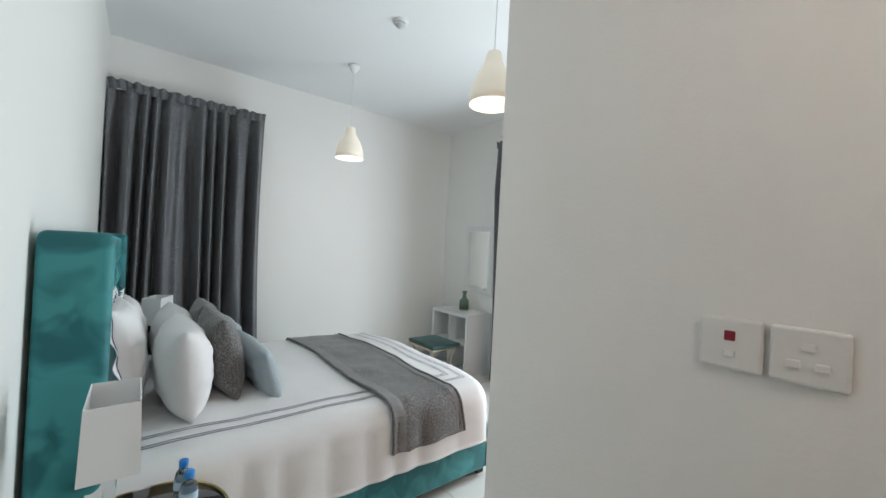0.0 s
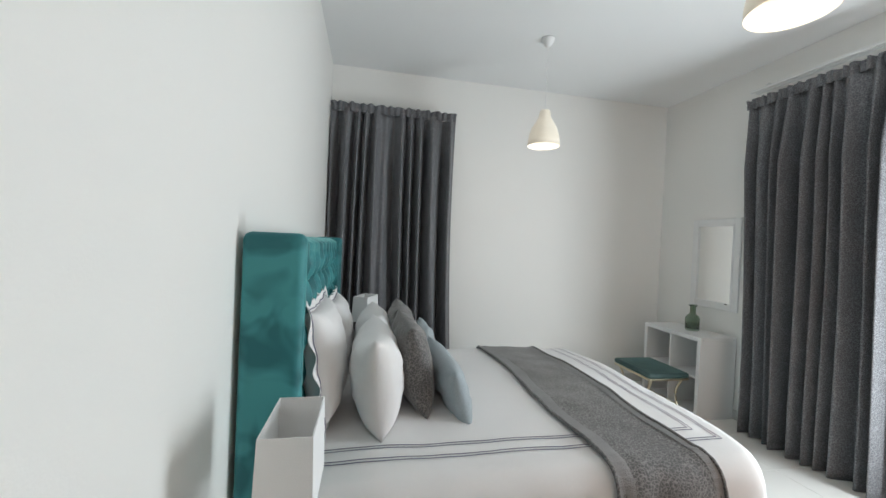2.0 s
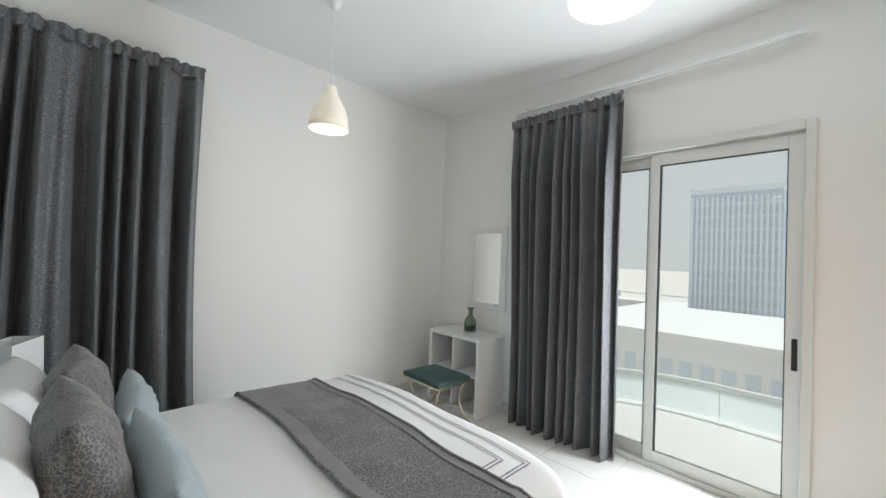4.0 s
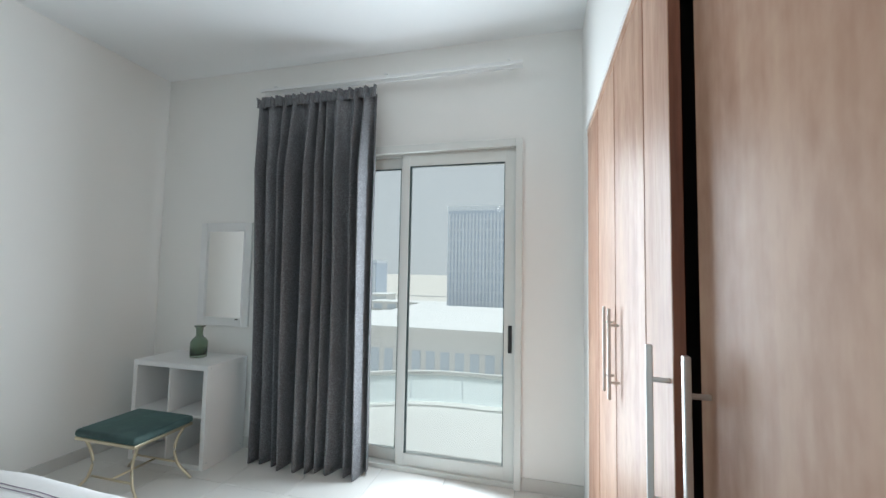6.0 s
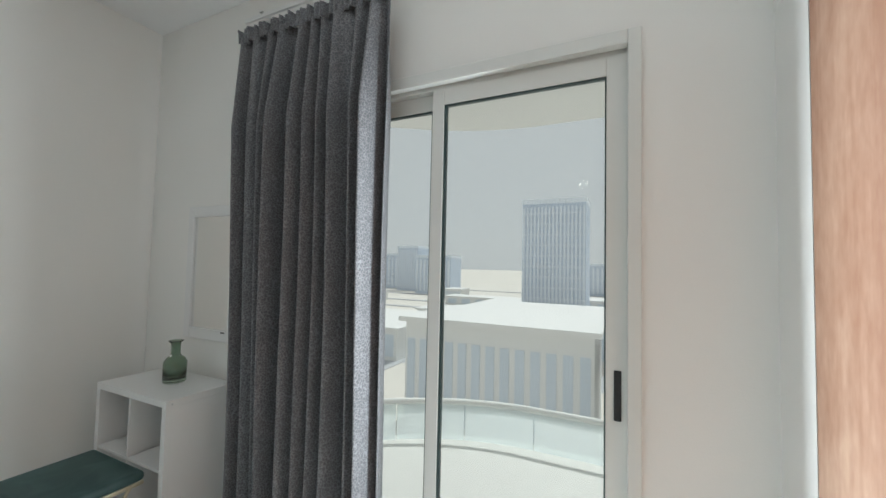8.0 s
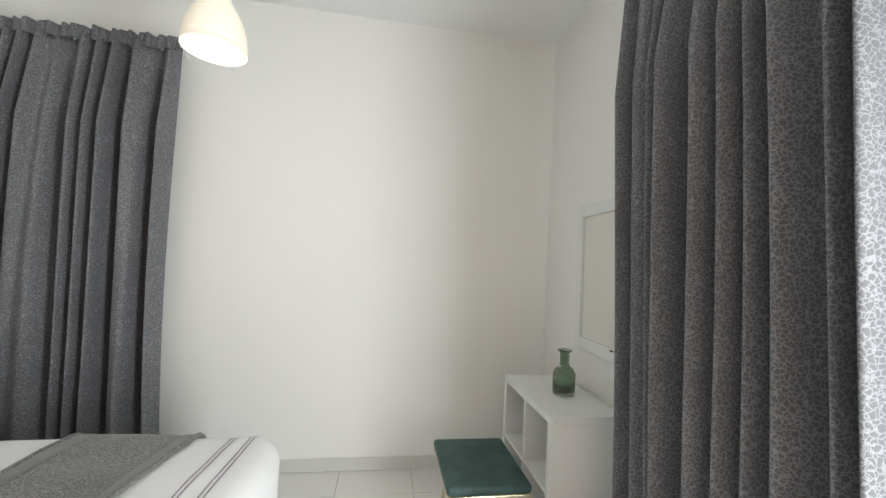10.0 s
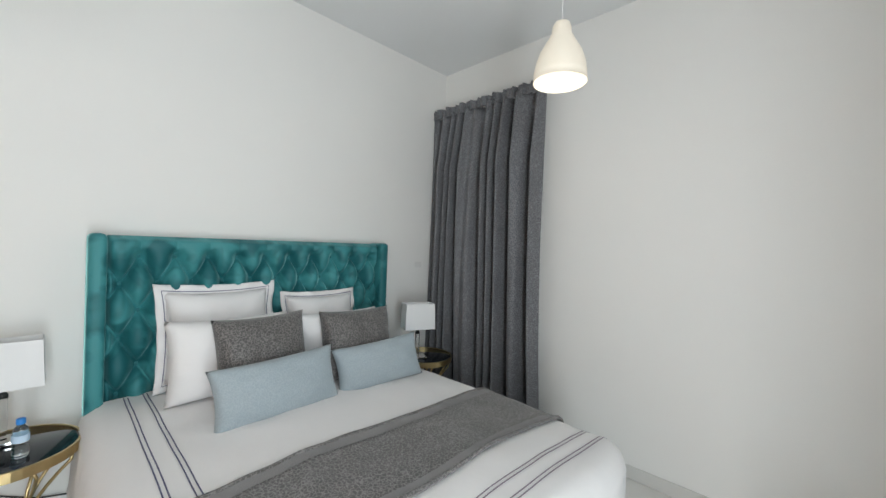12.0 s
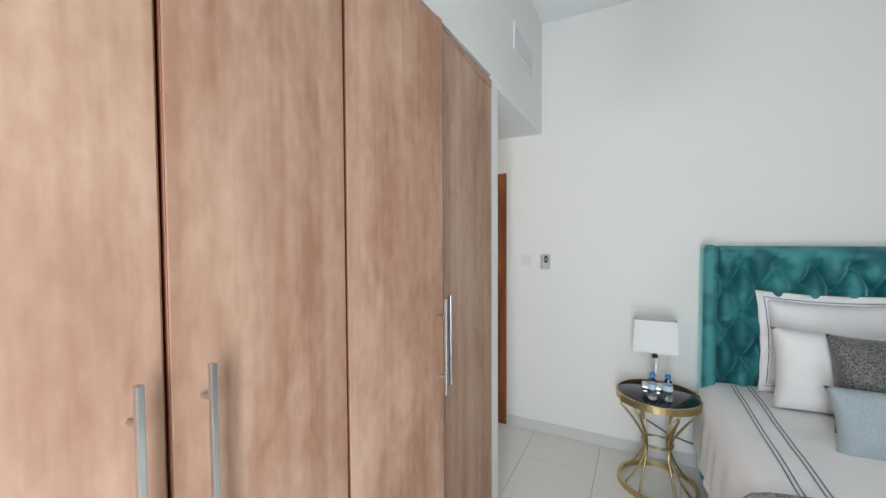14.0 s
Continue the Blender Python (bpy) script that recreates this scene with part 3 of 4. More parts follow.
part("back_panel", box((XW + 0.014, HY0 + 0.075, 0.02), (0.72, HY1 - 0.075, HZ - 0.008), 0.02, 3), TEAL, bed, smooth=True)
DU, DV, TYC = 0.1665, 0.30, 3.3685
TY0, TY1, TZ0, TZ1 = HY0 + 0.077, HY1 - 0.077, 0.40, HZ - 0.008


def tuft(y, z):
    a, b = (y - TYC - DU / 2) / DU + (z - 1.43) / DV, (y - TYC - DU / 2) / DU - (z - 1.43) / DV
    h = (abs(math.sin(math.pi * a)) * abs(math.sin(math.pi * b))) ** 0.4
    edge = min(1.0, (y - TY0) / 0.02, (TY1 - y) / 0.02, (TZ1 - z) / 0.03)
    row = round((1.43 - z) / (DV / 2))
    near = (y - TYC - DU / 2) / DU - (0.5 if row % 2 else 0.0)
    gap2 = ((near - round(near)) * DU) ** 2 + (1.43 - DV / 2 * row - z) ** 2
    h *= 1 - 0.6 * math.exp(-gap2 / 0.03 ** 2)
    plain = max(0.0, min(1.0, (z - 1.43) / 0.05))
    return (h * (1 - plain) + plain * (0.62 + 0.3 * abs(math.sin(math.pi * (y - TYC - DU / 2) / DU)) ** 0.4)) * max(0.1, edge) ** 0.5


part("tufted_panel", sheet(260, 160, lambda u, v: (0.722 + 0.100 * tuft(TY0 + u * (TY1 - TY0), TZ0 + v * (TZ1 - TZ0)), TY0 + u * (TY1 - TY0), TZ0 + v * (TZ1 - TZ0))), TEAL, bed, "deep-buttoned diamond tufting", smooth=True)
button_mesh = None
for r in range(7):
    for c in range(-6, 6):
        y, z = TYC + DU / 2 + DU * c + (DU / 2 if r % 2 else 0), 1.43 - DV / 2 * r
        if TY0 + 0.03 < y < TY1 - 0.03:
            if button_mesh is None:
                ob = part("button", lathe([(0.001, 0.008), (0.008, 0.007), (0.012, 0.003), (0.013, -0.004)], 10), TEAL, bed, smooth=True)
                button_mesh = ob.data
            else:
                ob = new("button", button_mesh)
                ob.parent = bed
            ob.matrix_local = pose(0.727, y, z, 0, 90, 0)

mattress = tagged(mesh_object("mattress", box((0.80, BY0 + 0.04, 0.30), (BX1 - 0.01, BY1 - 0.04, 0.63), 0.05, 3), LINEN), "white mattress under the duvet on the bed", "mattress")

# duvet: crowned top, rounded over the sides and the foot
DY_0, DY_1, DX0, DX1, HANG = 2.385, 4.215, 0.80, 2.87, 0.33


def roll_over(s, half, r, drop):
    """Distance s from the middle: across position and fall, over a rounded edge of radius r."""
    a = abs(s)
    flat = half - r
    if a <= flat:
        return a, 0.0
    arc = min(a - flat, r * math.pi / 2)
    ang = arc / r
    across, fall = flat + r * math.sin(ang), r * (1 - math.cos(ang))
    rest = a - flat - arc
    return across + 0.06 * rest, fall + rest


def duvet_at(x, s):
    """The duvet's surface at x along the bed and cloth distance s from its middle line."""
    half = (DY_1 - DY_0) / 2
    across, fall = roll_over(s, half, 0.10, HANG)
    y = (DY_0 + DY_1) / 2 + math.copysign(across, s)
    crown = 0.035 * (1 - min(1.0, abs(s) / half) ** 2)
    lump = 0.012 * noise.noise((2.2 * x, 2.2 * s, 0.3)) + 0.005 * noise.noise((7 * x, 7 * s, 1.3))
    fold = 0.014 * math.sin(15 * x + 2.5 * noise.noise((2 * x, 0, 5))) * min(1.0, fall / 0.18)
    y += math.copysign(fold, s) if fall > 0.02 else 0.0
    return y, MZ + crown + lump - fall


def duvet_place(x_cloth, s):
    run = DX1 - 0.10 - 0.09 * min(1.0, max(0.0, (abs(s) - 0.62) / 0.32)) ** 2
    if x_cloth <= run:
        x, fall = x_cloth, 0.0
    else:
        arc = min(x_cloth - run, 0.10 * math.pi / 2)
        x, fall = run + 0.10 * math.sin(arc / 0.10), 0.10 * (1 - math.cos(arc / 0.10)) + x_cloth - run - arc
    y, z = duvet_at(x_cloth, s)
    return x, y, max(z - fall, 0.295 + 0.02 * math.sin(9 * s))


HALF = (DY_1 - DY_0) / 2 + 0.385
duvet = base("duvet", (0, 0, 0), 0, "white cotton duvet with double stripe border spread over the bed", "duvet")


def duvet_layer(deep):
    def place(u, v):
        s = (v - 0.5) * 2 * HALF
        x, y, z = duvet_place(DX0 + u * (DX1 + 0.40 - DX0), s)
        return (x - deep * (u > 0.85), y - math.copysign(deep * min(1.0, abs(s) / 0.9) ** 4, s), z - deep)
    return sheet(100, 110, place)


part("cover", duvet_layer(0.0), LINEN, duvet, smooth=True)
part("lining", duvet_layer(0.014), LINEN, duvet, smooth=True)


def ribbon(along, s0, s1, mat, lift=0.003):
    """A stitched stripe on the duvet. along: 'x' at fixed s, or 's' at fixed x; s0 is the fixed place, s1 the range."""
    lo, hi = s1
    def place(u, v):
        w = (v - 0.5) * 0.005
        if along == "x":
            p = duvet_place(lo + u * (hi - lo), s0 + w)
            n = (0, math.copysign(0.7, s0), 0.8)
        else:
            p = duvet_place(s0 + w, lo + u * (hi - lo))
            n = (0.5, 0, 0.8)
        return tuple(a + lift * b for a, b in zip(p, n))
    part("stripe", sheet(90, 1, place), mat, duvet, "stitched border stripe")


for d in (0.0, 0.017, 0.082, 0.099):
    ribbon("x", -(0.738 - d), (DX0 + 0.02, 2.725 - d), NAVY)
    ribbon("s", 2.725 - d, (-(0.738 - d), 1.02), MAUVE)


def throw_at(u, v):
    s = -1.13 + u * 2.20
    lag = 0.10 * max(0.0, -s - 0.5)
    x = 2.01 + 0.465 * v + lag * (0.6 + 0.6 * v) + 0.012 * math.sin(6 * s + 2 * v)
    a = duvet_place(x, s)
    return (a[0], a[1] + (-0.016 if s < -0.85 else 0.0), a[2] + 0.016 + 0.010 * max(0.0, noise.noise((7 * x, 5 * s, 2))) + (0.014 * abs(noise.noise((11 * x, 3 * s, 4))) if s < -0.8 else 0.0))


throw = base("bed_throw", (0, 0, 0), 0, "grey plush throw laid across the foot of the bed", "throw blanket")
part("cloth", sheet(80, 26, throw_at, 0.012), PLUSH, throw, smooth=True)
for v0, v1 in ((0.012, 0.15), (0.90, 0.988)):
    part("border", sheet(80, 6, lambda u, v: tuple(c + (0.0035 if i == 2 else 0) for i, c in enumerate(throw_at(u, v0 + v * (v1 - v0))))), PLUSH_EDGE, throw, "smooth plush border")
for v in (0.0, 1.0):
    part("hem", tube(bmesh.new(), [tuple(c + (0.003 if i == 2 else 0) for i, c in enumerate(throw_at(k / 60, v))) for k in range(61)], 0.009, 6), PLUSH, throw, smooth=True)


# ---- pillows ----
def cushion(name, wide, high, deep, at, lean, turn, mat, label, group, flange=0.0, piping=None, roll=0.0):
    """A stuffed cushion that stands on its long edge: width along y, height along z, leaning back by lean degrees."""
    seed = sum(at) * 3.7
    thing = base(name, at, 0, label, "pillow" if "pillow" in name else "cushion", group)
    thing.matrix_world = pose(*at, 0, -lean, turn) @ pose(0, 0, 0, roll, 0, 0)

    def face(side):
        def place(u, v):
            p, q = 2 * u - 1, 2 * v - 1
            pin = 1 - 0.07 * (1 - abs(q) ** 2) * abs(p) ** 3
            pinz = 1 - 0.07 * (1 - abs(p) ** 2) * abs(q) ** 3
            fat = (max(0.0, 1 - abs(p) ** 2.6) * max(0.0, 1 - abs(q) ** 2.6)) ** 0.47
            wr = (0.010 * noise.noise((3 * p, 3 * q, seed)) + 0.007 * noise.noise((7 * p, 6 * q, seed + 3))) * fat + 0.006 * math.sin(9 * p + 4 * q + seed) * fat * abs(q)
            return (side * (deep / 2 * fat + wr + 0.001), p * wide / 2 * pin, high / 2 + q * high / 2 * pinz)
        return place
    bm = sheet(28, 24, face(1))
    other = sheet(28, 24, face(-1))
    me = bpy.data.meshes.new("side")
    other.to_mesh(me)
    other.free()
    bm.from_mesh(me)
    bpy.data.meshes.remove(me)
    bmesh.ops.remove_doubles(bm, verts=bm.verts, dist=0.0045)
    part("body", bm, mat, thing, smooth=True)
    if flange:
        def rim(u, v):
            a = 2 * math.pi * u
            c, s = math.cos(a), math.sin(a)
            k = 1 / max(abs(c), abs(s))
            p, q = c * k, s * k
            grow = flange * v
            ripple = 0.012 * math.sin(14 * a + seed) * v
            pin = 1 - 0.07 * (1 - abs(q) ** 2) * abs(p) ** 3
            pinz = 1 - 0.07 * (1 - abs(p) ** 2) * abs(q) ** 3
            return (ripple, p * (wide / 2 * pin + grow - 0.01), high / 2 + q * (high / 2 * pinz + grow - 0.01))
        part("flange", sheet(96, 3, rim, 0.004), mat, thing, smooth=True)
        part("piping", tube(bmesh.new(), [(0.004 + rim(k / 96, 0.35)[0], *rim(k / 96, 0.35)[1:]) for k in range(96)], 0.0022, 5, True), NAVY, thing, "thin navy piping")
    return thing


Z0 = MZ + 0.03
cushion("pillow", 0.56, 0.50, 0.20, (0.90, 3.00, Z0 + 0.04), 9, 0, LINEN, "white flanged pillow with navy piping leaning on the headboard", "white pillows", 0.06)
cushion("pillow", 0.50, 0.43, 0.19, (0.91, 3.65, Z0 + 0.04), 9, 0, LINEN, "white flanged pillow with navy piping leaning on the headboard", "white pillows", 0.05)
cushion("pillow", 0.62, 0.43, 0.25, (1.14, 2.99, Z0 - 0.01), 6, 0, LINEN, "plain white pillow in front of the flanged one", "white pillows")
cushion("pillow", 0.60, 0.40, 0.25, (1.14, 3.66, Z0 - 0.01), 6, 0, LINEN, "plain white pillow in front of the flanged one", "white pillows")
cushion("cushion", 0.49, 0.45, 0.19, (1.35, 3.10, Z0), 12, 3, FUR, "grey square cushion with animal-skin pattern", "grey cushions", roll=0.8)
cushion("cushion", 0.50, 0.43, 0.19, (1.35, 3.68, Z0), 12, -3, FUR, "grey square cushion with animal-skin pattern", "grey cushions")
cushion("bolster_cushion", 0.64, 0.30, 0.14, (1.55, 3.11, Z0 - 0.03), 18, 2, BLUE, "pale blue oblong cushion with woven pattern", "blue cushions", roll=2)
cushion("bolster_cushion", 0.60, 0.28, 0.14, (1.53, 3.74, Z0 - 0.025), 18, -6, BLUE, "pale blue oblong cushion with woven pattern", "blue cushions", roll=4)


# ---- side tables, lamps, bottles ----
def side_table(x, y, label):
    t = base("side_table", (x, y, 0), 0, label, "side table", "bedside tables")
    R, H = 0.245, 0.60
    part("top", lathe([(0.001, H - 0.012), (R - 0.012, H - 0.012), (R - 0.010, H - 0.003), (R - 0.014, H), (0.001, H)], 48), BLACK_GLASS, t, "black glass top", True)
    part("top_ring", lathe([(R - 0.010, H - 0.04), (R, H - 0.04), (R, H + 0.003), (R - 0.010, H + 0.003), (R - 0.010, H - 0.04)], 48, False), BRASS, t)
    for r in range(1):
        part("foot_ring", lathe([(R - 0.03, 0.0), (R - 0.012, 0.0), (R - 0.012, 0.03), (R - 0.03, 0.03), (R - 0.03, 0.0)], 48, False), BRASS, t)
    for k in range(4):
        for side in (-1, 1):
            a0 = math.pi / 2 * k + math.pi / 4
            pts = []
            for i in range(17):
                s = i / 16
                z = 0.025 + s * (H - 0.06)
                w = 2 * s - 1 + 0.12
                rr = 0.085 + (R - 0.10) * min(1.0, abs(w)) ** 1.6
                a = a0 + side * (0.05 + 0.28 * abs(w) ** 1.3)
                pts.append((rr * math.cos(a), rr * math.sin(a), z))
            part("leg", tube(bmesh.new(), pts, 0.007, 7), BRASS, t, smooth=True)
    part("waist_ring", tube(bmesh.new(), [(0.09 * math.cos(a / 24 * 2 * math.pi), 0.09 * math.sin(a / 24 * 2 * math.pi), 0.28) for a in range(24)], 0.006, 6, True), BRASS, t, smooth=True)
    return t


side_table(0.965, 2.155, "round brass side table with black glass top beside the bed")
side_table(1.02, 4.54, "round brass side table with black glass top between bed and curtain")


def table_lamp(x, y, turn):
    l = base("table_lamp", (x, y, 0.604), turn, "table lamp with white rectangular shade and clear column", "table lamp", "bedside lamps")
    part("foot", box((-0.055, -0.075, 0), (0.055, 0.075, 0.014), 0.003), CHROME, l)
    part("column", box((-0.016, -0.016, 0.014), (0.016, 0.016, 0.20), 0.003), CRYSTAL, l, "clear crystal column")
    part("collar", lathe([(0.018, 0.20), (0.018, 0.215), (0.012, 0.22), (0.012, 0.262), (0.001, 0.262)], 20), RUBBER, l, "dark metal lamp holder", True)
    bm = bmesh.new()
    a, b, c, d, z0, z1, w = 0.07, 0.130, 0.064, 0.122, 0.245, 0.455, 0.003
    lower, upper = ((a, b), (-a, b), (-a, -b), (a, -b)), ((c, d), (-c, d), (-c, -d), (c, -d))
    def ring(pts, z, inset):
        return [bm.verts.new((x_ - math.copysign(inset, x_), y_ - math.copysign(inset, y_), z)) for x_, y_ in pts]
    rings = [ring(lower, z0, 0), ring(upper, z1, 0), ring(upper, z1, w), ring(lower, z0, w)]
    for i in range(4):
        p, q = rings[i], rings[(i + 1) % 4]
        for k in range(4):
            bm.faces.new((p[k], p[(k + 1) % 4], q[(k + 1) % 4], q[k]))
    part("shade", bm, LAMPSHADE, l, "white fabric shade")
    return l


table_lamp(0.875, 2.14, 0)
table_lamp(1.05, 4.435, -22)


def bottle(x, y):
    b = base("water_bottle", (x, y, 0.603), 0, "small clear water bottle with blue cap on the side table", "bottle", "water bottles")
    part("body", lathe([(0.001, 0.001), (0.024, 0.001), (0.027, 0.008), (0.026, 0.05), (0.024, 0.055), (0.027, 0.062), (0.027, 0.095), (0.022, 0.118), (0.012, 0.132), (0.012, 0.142)], 24), PET, b, smooth=True)
    part("label", lathe([(0.0276, 0.064), (0.0276, 0.094)], 24, False), BOTTLE_LABEL, b)
    part("cap", lathe([(0.0145, 0.136), (0.0150, 0.138), (0.0150, 0.156), (0.013, 0.159), (0.001, 0.159)], 20), CAP_BLUE, b, smooth=True)


bottle(1.08, 2.12)
bottle(1.07, 2.205)
tagged(mesh_object("lamp_cable", tube(bmesh.new(), [(0.66, 2.10, 0.28), (0.655, 2.25, 0.20), (0.66, 2.37, 0.175), (0.66, 2.40, 0.17)], 0.004, 6), CABLE, True), "thin black lamp cable along the wall", "cable")

# ---- shelf, vase, stool, mirror ----
shelf = base("shelf_unit", (4.11, 4.05, 0), 0, "white four-cube shelf unit standing against the wall", "shelf unit")
SW, SD, SH, ST = 0.72, 0.40, 0.77, 0.038
for name, lo, hi in (("side_panel", (0, 0, 0), (SD, ST, SH - ST)), ("side_panel", (0, SW - ST, 0), (SD, SW, SH - ST)), ("top_panel", (0, 0, SH - ST), (SD, SW, SH)), ("bottom_panel", (0, ST, 0), (SD, SW - ST, ST)),
                     ("shelf", (0.004, ST, SH / 2 - 0.008), (SD - 0.004, SW - ST, SH / 2 + 0.008)), ("divider", (0.004, SW / 2 - 0.008, ST), (SD - 0.004, SW / 2 + 0.008, SH / 2 - 0.008)), ("divider", (0.004, SW / 2 - 0.008, SH / 2 + 0.008), (SD - 0.004, SW / 2 + 0.008, SH - ST))):
    part(name, box(lo, hi, 0.0015, 1), WHITE, shelf)
for x in (0.03, SD - 0.03):
    for z in (0.05, SH - 0.022):
        part("screw", lathe([(0.001, 0.0), (0.005, 0.0), (0.005, -0.002), (0.001, -0.002)], 10), GREY_METAL, shelf).matrix_local = pose(x, -0.001, z, 90, 0, 0)

vase = base("glass_vase", (4.34, 4.385, SH + 0.001), 0, "dark green textured glass bottle vase on the shelf unit", "vase")
outer = [(0.001, 0.0), (0.060, 0.0), (0.064, 0.008), (0.064, 0.05), (0.065, 0.10), (0.064, 0.125), (0.050, 0.150), (0.030, 0.165), (0.026, 0.18), (0.026, 0.235), (0.030, 0.245), (0.041, 0.252), (0.041, 0.258)]
inner = [(0.024, 0.25), (0.022, 0.18), (0.045, 0.148), (0.059, 0.12), (0.059, 0.02), (0.001, 0.018)]
part("body", lathe(outer + inner, 40), BOTTLE_GREEN, vase, smooth=True)

stool = base("vanity_stool", (3.83, 4.34, 0), 0, "small stool with dark green velvet seat and champagne metal legs", "stool")
part("seat", box((-0.215, -0.26, 0.385), (0.215, 0.26, 0.435), 0.022, 4), STOOL_VELVET, stool, smooth=True)
part("seat_frame", box((-0.21, -0.255, 0.366), (0.21, 0.255, 0.386), 0.004), PALE_BRASS, stool)
for sx in (-1, 1):
    for sy in (-1, 1):
        pts = []
        for i in range(15):
            s = i / 14
            z = 0.368 * (1 - s) + 0.008
            bow = math.sin(math.pi * s * 1.15) * 0.055
            foot = 0.05 * max(0.0, s - 0.75) / 0.25
            pts.append((sx * (0.165 - bow * 0.3 + foot * 0.2), sy * (0.235 - bow - 0.02 * s + foot), z))
        part("leg", tube(bmesh.new(), pts, 0.009, 8), PALE_BRASS, stool, smooth=True)
    part("stretcher", tube(bmesh.new(), [(sx * 0.15, -0.17, 0.12), (sx * 0.15, 0.17, 0.12)], 0.007, 7), PALE_BRASS, stool, smooth=True)
part("stretcher", tube(bmesh.new(), [(-0.15, 0, 0.12), (0.15, 0, 0.12)], 0.007, 7), PALE_BRASS, stool, smooth=True)

mirror = base("wall_mirror", (XE, 4.335, 1.46), 0, "rectangular mirror in a moulded white frame on the wall", "mirror")
MW, MH, FW = 0.27, 0.455, 0.065
for lo, hi in (((-0.022, -MW, -MH), (-0.001, -MW + FW, MH)), ((-0.022, MW - FW, -MH), (-0.001, MW, MH)), ((-0.022, -MW + FW, -MH), (-0.001, MW - FW, -MH + FW)), ((-0.022, -MW + FW, MH - FW), (-0.001, MW - FW, MH))):
    part("frame", box(lo, hi, 0.006, 2), WHITE, mirror)
for s in (-1, 1):
    part("bead", box((-0.028, s * (MW - FW - 0.004) - 0.006, -MH + FW), (-0.012, s * (MW - FW - 0.004) + 0.006, MH - FW), 0.003), WHITE, mirror)
    part("bead", box((-0.028, -MW + FW + 0.011, s * (MH - FW - 0.004) - 0.006), (-0.012, MW - FW - 0.011, s * (MH - FW - 0.004) + 0.006), 0.003), WHITE, mirror)
part("clip", box((-0.034, -MW + FW + 0.03, -MH + FW - 0.004), (-0.026, -MW + FW + 0.06, -MH + FW + 0.004), 0.002), RUBBER, mirror, "small black corner clip")
part("mirror_glass", box((-0.012, -MW + FW, -MH + FW), (-0.008, MW - FW, MH - FW)), MIRROR, mirror)


# ---- ceiling things ----
def pendant(x, y):
    p = base("pendant_lamp", (x, y, HC), 0, "bell-shaped cream opal pendant lamp hanging lit from the ceiling", "pendant lamp", "pendant lamps")
    part("canopy", lathe([(0.001, -0.001), (0.052, -0.001), (0.050, -0.02), (0.030, -0.06), (0.012, -0.075), (0.001, -0.075)], 28), WHITE, p, smooth=True)
    part("cord", tube(bmesh.new(), [(0, 0, -0.07), (0, 0, -0.62)], 0.003, 6), WHITE, p)
    outer = [(0.001, -0.60), (0.038, -0.605), (0.046, -0.625), (0.050, -0.66), (0.072, -0.70), (0.104, -0.755), (0.122, -0.81), (0.130, -0.86), (0.133, -0.905)]
    inner = [(0.129, -0.903), (0.126, -0.86), (0.117, -0.81), (0.099, -0.757), (0.066, -0.703), (0.044, -0.66), (0.001, -0.62)]
    part("shade", lathe(outer + inner, 40), SHADE, p, "cream opal bell shade", True)
    part("bulb", lathe([(0.001, -0.71), (0.014, -0.712), (0.016, -0.74), (0.030, -0.775), (0.030, -0.80), (0.018, -0.822), (0.001, -0.826)], 20), SHADE_IN, p, "lit bulb", True)
    lamp("pendant_bulb", "POINT", 0.7, (1.0, 0.90, 0.78), pose(x, y, HC - 0.96), radius=0.05)


pendant(2.462, 4.07)
pendant(2.45, 2.15)
smoke = base("smoke_detector", (2.41, 3.145, HC), 0, "small white smoke detector on the ceiling", "smoke detector")
part("base_plate", lathe([(0.001, -0.001), (0.058, -0.001), (0.056, -0.018), (0.001, -0.018)], 28), WHITE, smoke, smooth=True)
part("sensor", lathe([(0.001, -0.018), (0.038, -0.018), (0.034, -0.042), (0.001, -0.046)], 28), GREY_METAL, smoke, smooth=True)

vent = base("air_vent", (1.18, YS + 0.004, 2.86), 0, "white slatted air vent high on the wall", "air vent")
VW, VH = 0.23, 0.088
for lo, hi in (((-VW, 0, -VH), (VW, 0.012, -VH + 0.018)), ((-VW, 0, VH - 0.018), (VW, 0.012, VH)), ((-VW, 0, -VH + 0.018), (-VW + 0.018, 0.012, VH - 0.018)), ((VW - 0.018, 0, -VH + 0.018), (VW, 0.012, VH - 0.018))):
    part("frame", box(lo, hi, 0.002, 1), WHITE, vent)
# near-black sheet paints the shade between the slats
part("backing", box((-VW + 0.018, 0, -VH + 0.018), (VW - 0.018, 0.002, VH - 0.018)), DARK_IN, vent)
for k in range(8):
    z = -VH + 0.026 + k * 0.0175
    part("slat", box((-VW + 0.018, 0.003, z), (VW - 0.018, 0.011, z + 0.011), 0.001, 1), WHITE, vent)

# recessed lamp in the passage ceiling
spot = base("ceiling_downlight", (1.18, 0.05, HP), 0, "small round lit downlight in the passage ceiling", "ceiling light")
part("ring", lathe([(0.045, -0.001), (0.058, -0.001), (0.055, -0.008), (0.045, -0.006), (0.045, -0.001)], 28, False), WHITE, spot, smooth=True)
part("lens", lathe([(0.001, -0.003), (0.045, -0.003), (0.045, -0.001), (0.001, -0.001)], 28), SHADE_IN, spot, "lit lens")
lamp("downlight_bulb", "POINT", 6.0, (1.0, 0.80, 0.66), pose(1.18, 0.05, HP - 0.06), radius=0.04)

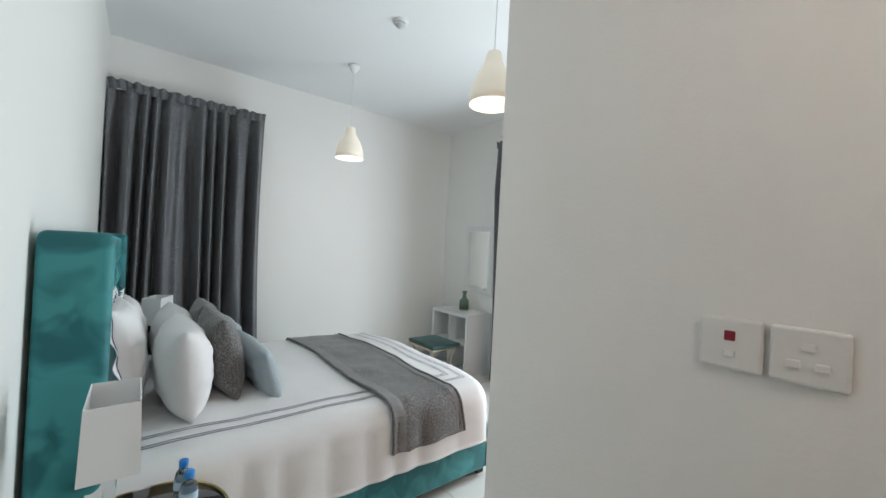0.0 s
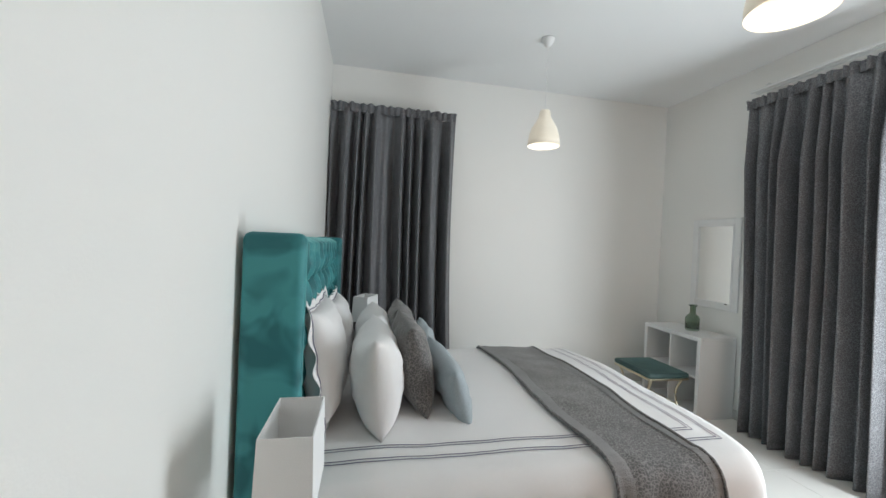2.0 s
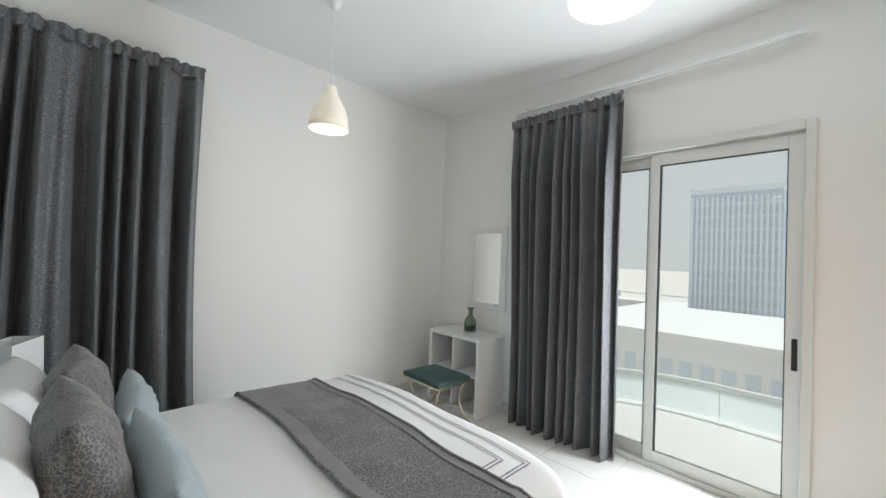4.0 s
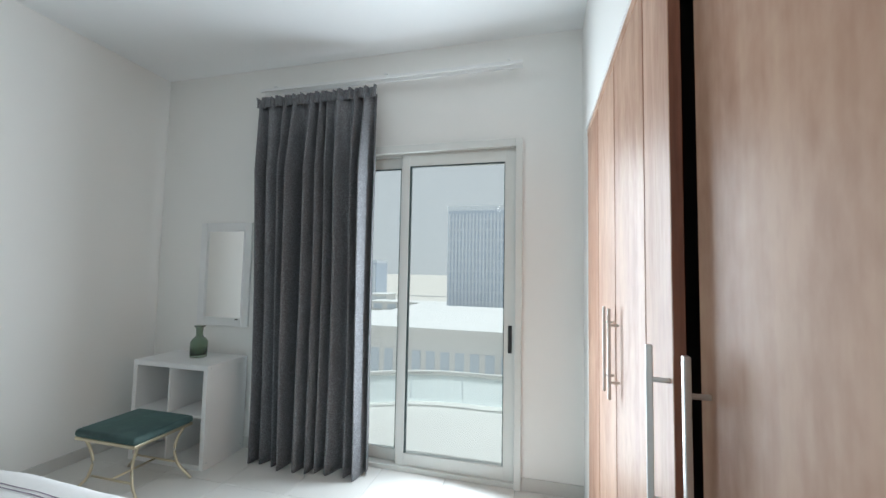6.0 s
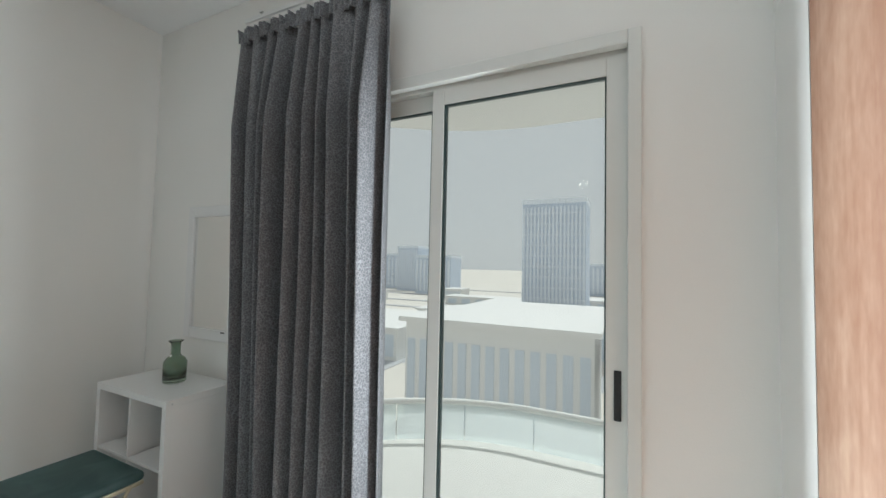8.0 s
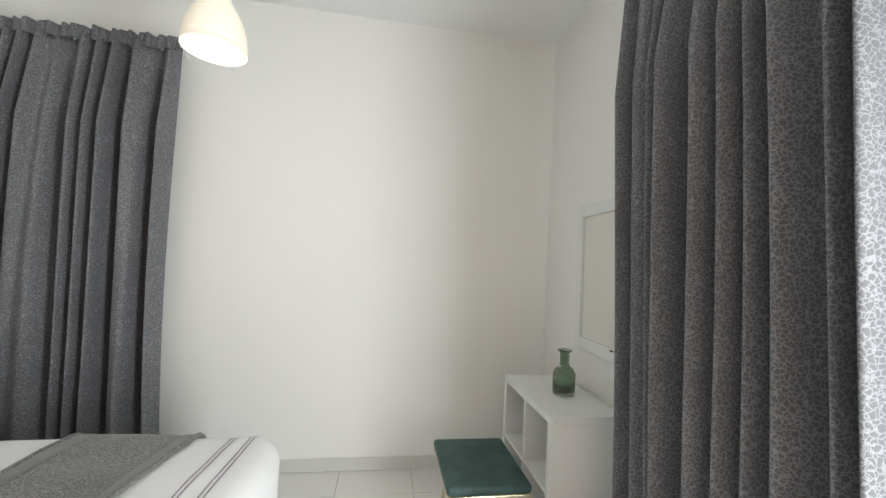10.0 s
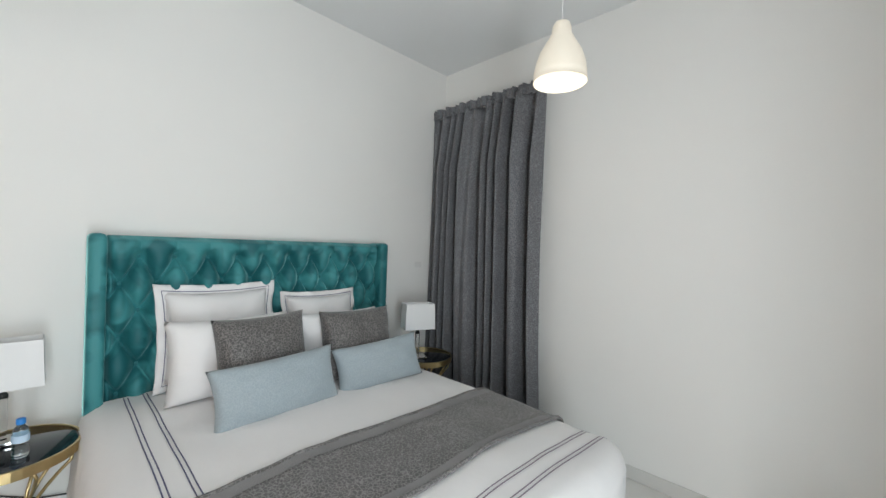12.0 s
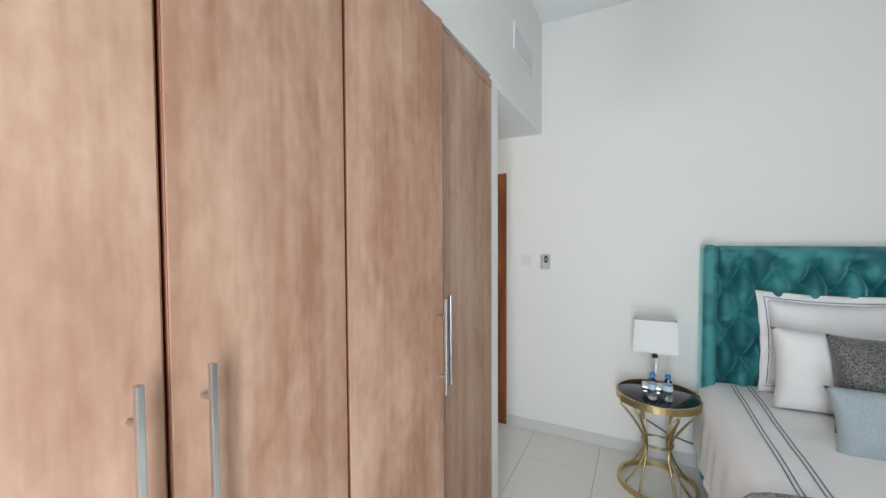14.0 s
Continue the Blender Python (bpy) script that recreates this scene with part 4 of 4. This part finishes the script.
# ---- wall fittings ----
thermo = base("thermostat", (XW, 1.368, 1.404), 0, "cream plastic room thermostat with dark oval display", "thermostat")
thermo.matrix_world = pose(XW, 1.368, 1.404) @ Matrix.Diagonal((0.8, 0.84, 0.97, 1))
part("case", box((0.0, -0.045, -0.062), (0.03, 0.045, 0.065), 0.008, 3), CREAM, thermo)
ov = lathe([(0.001, 0.0), (0.02, 0.0), (0.019, 0.003), (0.001, 0.003)], 28)
o = part("display_surround", ov, SCREEN, thermo, "dark oval display surround")
o.matrix_local = pose(0.030, 0.008, 0.022, 0, 90, 0) @ Matrix.Diagonal((1.6, 0.95, 1, 1))
part("display", box((0.0332, -0.003, 0.012), (0.0342, 0.019, 0.03)), LCD, thermo)
for k in range(6):
    part("button", box((0.030, 0.033, -0.012 + k * 0.013), (0.033, 0.039, -0.007 + k * 0.013), 0.001, 1), SCREEN, thermo)
for k in range(15):
    part("slot", box((0.029, -0.034, -0.048 + k * 0.0062), (0.0306, -0.024, -0.0455 + k * 0.0062)), SCREEN, thermo)
for k in range(14):
    part("slot", box((0.008, -0.0456, -0.040 + k * 0.006), (0.022, -0.0444, -0.0375 + k * 0.006)), SCREEN, thermo)
for k in range(3):
    part("mark", box((0.0296, 0.018, -0.045 + k * 0.009), (0.0306, 0.036, -0.0435 + k * 0.009)), SCREEN, thermo)


def switch_plate(y0, y1, z0, z1, rockers, red, label):
    s = base("light_switch", (XP, (y0 + y1) / 2, (z0 + z1) / 2), 0, label, "switch", "wall switches")
    hy, hz = (y1 - y0) / 2, (z1 - z0) / 2
    part("plate", box((-0.011, -hy, -hz), (0.0, hy, hz), 0.005, 3), SWITCH, s)
    for y, z in rockers:
        part("rocker", box((-0.0155, y - 0.008, z - 0.006), (-0.010, y + 0.008, z + 0.006), 0.002, 2), SWITCH, s)
    for y, z in red:
        part("indicator", box((-0.0125, y - 0.0075, z - 0.008), (-0.010, y + 0.0075, z + 0.008), 0.001, 1), RED, s, "dark red indicator window")


switch_plate(0.749, 0.834, 1.380, 1.463, [(0.0, -0.016)], [(0.0, 0.013)], "white switch plate with one rocker and red indicator")
switch_plate(0.654, 0.741, 1.380, 1.463, [(0.0, 0.014), (0.016, -0.012), (-0.016, -0.012)], [], "white switch plate with three small rockers")

west = base("light_switch", (XW, 1.21, 1.413), 0, "white double rocker switch plate beside the thermostat", "switch", "wall switches")
part("plate", box((0.0, -0.043, -0.043), (0.011, 0.043, 0.043), 0.005, 3), SWITCH, west)
for z in (0.013, -0.014):
    part("rocker", box((0.010, -0.006, z - 0.009), (0.0155, 0.010, z + 0.009), 0.002, 2), SWITCH, west)

outlet = base("wall_socket", (XW, 4.785, 1.355), 0, "small white socket plate beside the headboard", "socket")
part("plate", box((0.0, -0.04, -0.028), (0.009, 0.04, 0.028), 0.004, 2), SWITCH, outlet)
part("rocker", box((0.008, -0.012, -0.008), (0.012, 0.012, 0.008), 0.002, 1), SWITCH, outlet)

# ---- floor tiles ----
floor = setting("floor", box((-1.15, YB - T, -0.20), (XE + T, YN + T, -0.006)), GROUT, "pale ceramic tile floor with thin grout lines", "floor")
tile_mesh = None
for i in range(-2, 9):
    for j in range(-4, 10):
        x, y = 0.03 + 0.5 * i, 0.29 + 0.5 * j
        bedroom, passage, side = i >= 1 and j >= 2, 1 <= i <= 3 and j < 2, i < 1 and -2 <= j <= 2
        if not (bedroom or passage or side):
            continue
        if tile_mesh is None:
            t = part("tile", box((0.0015, 0.0015, -0.010), (0.4985, 0.4985, 0.0), 0.0012, 1), TILE, floor)
            tile_mesh = t.data
        else:
            t = new("tile", tile_mesh)
            t.parent = floor
        t.matrix_local = pose(x, y, 0)
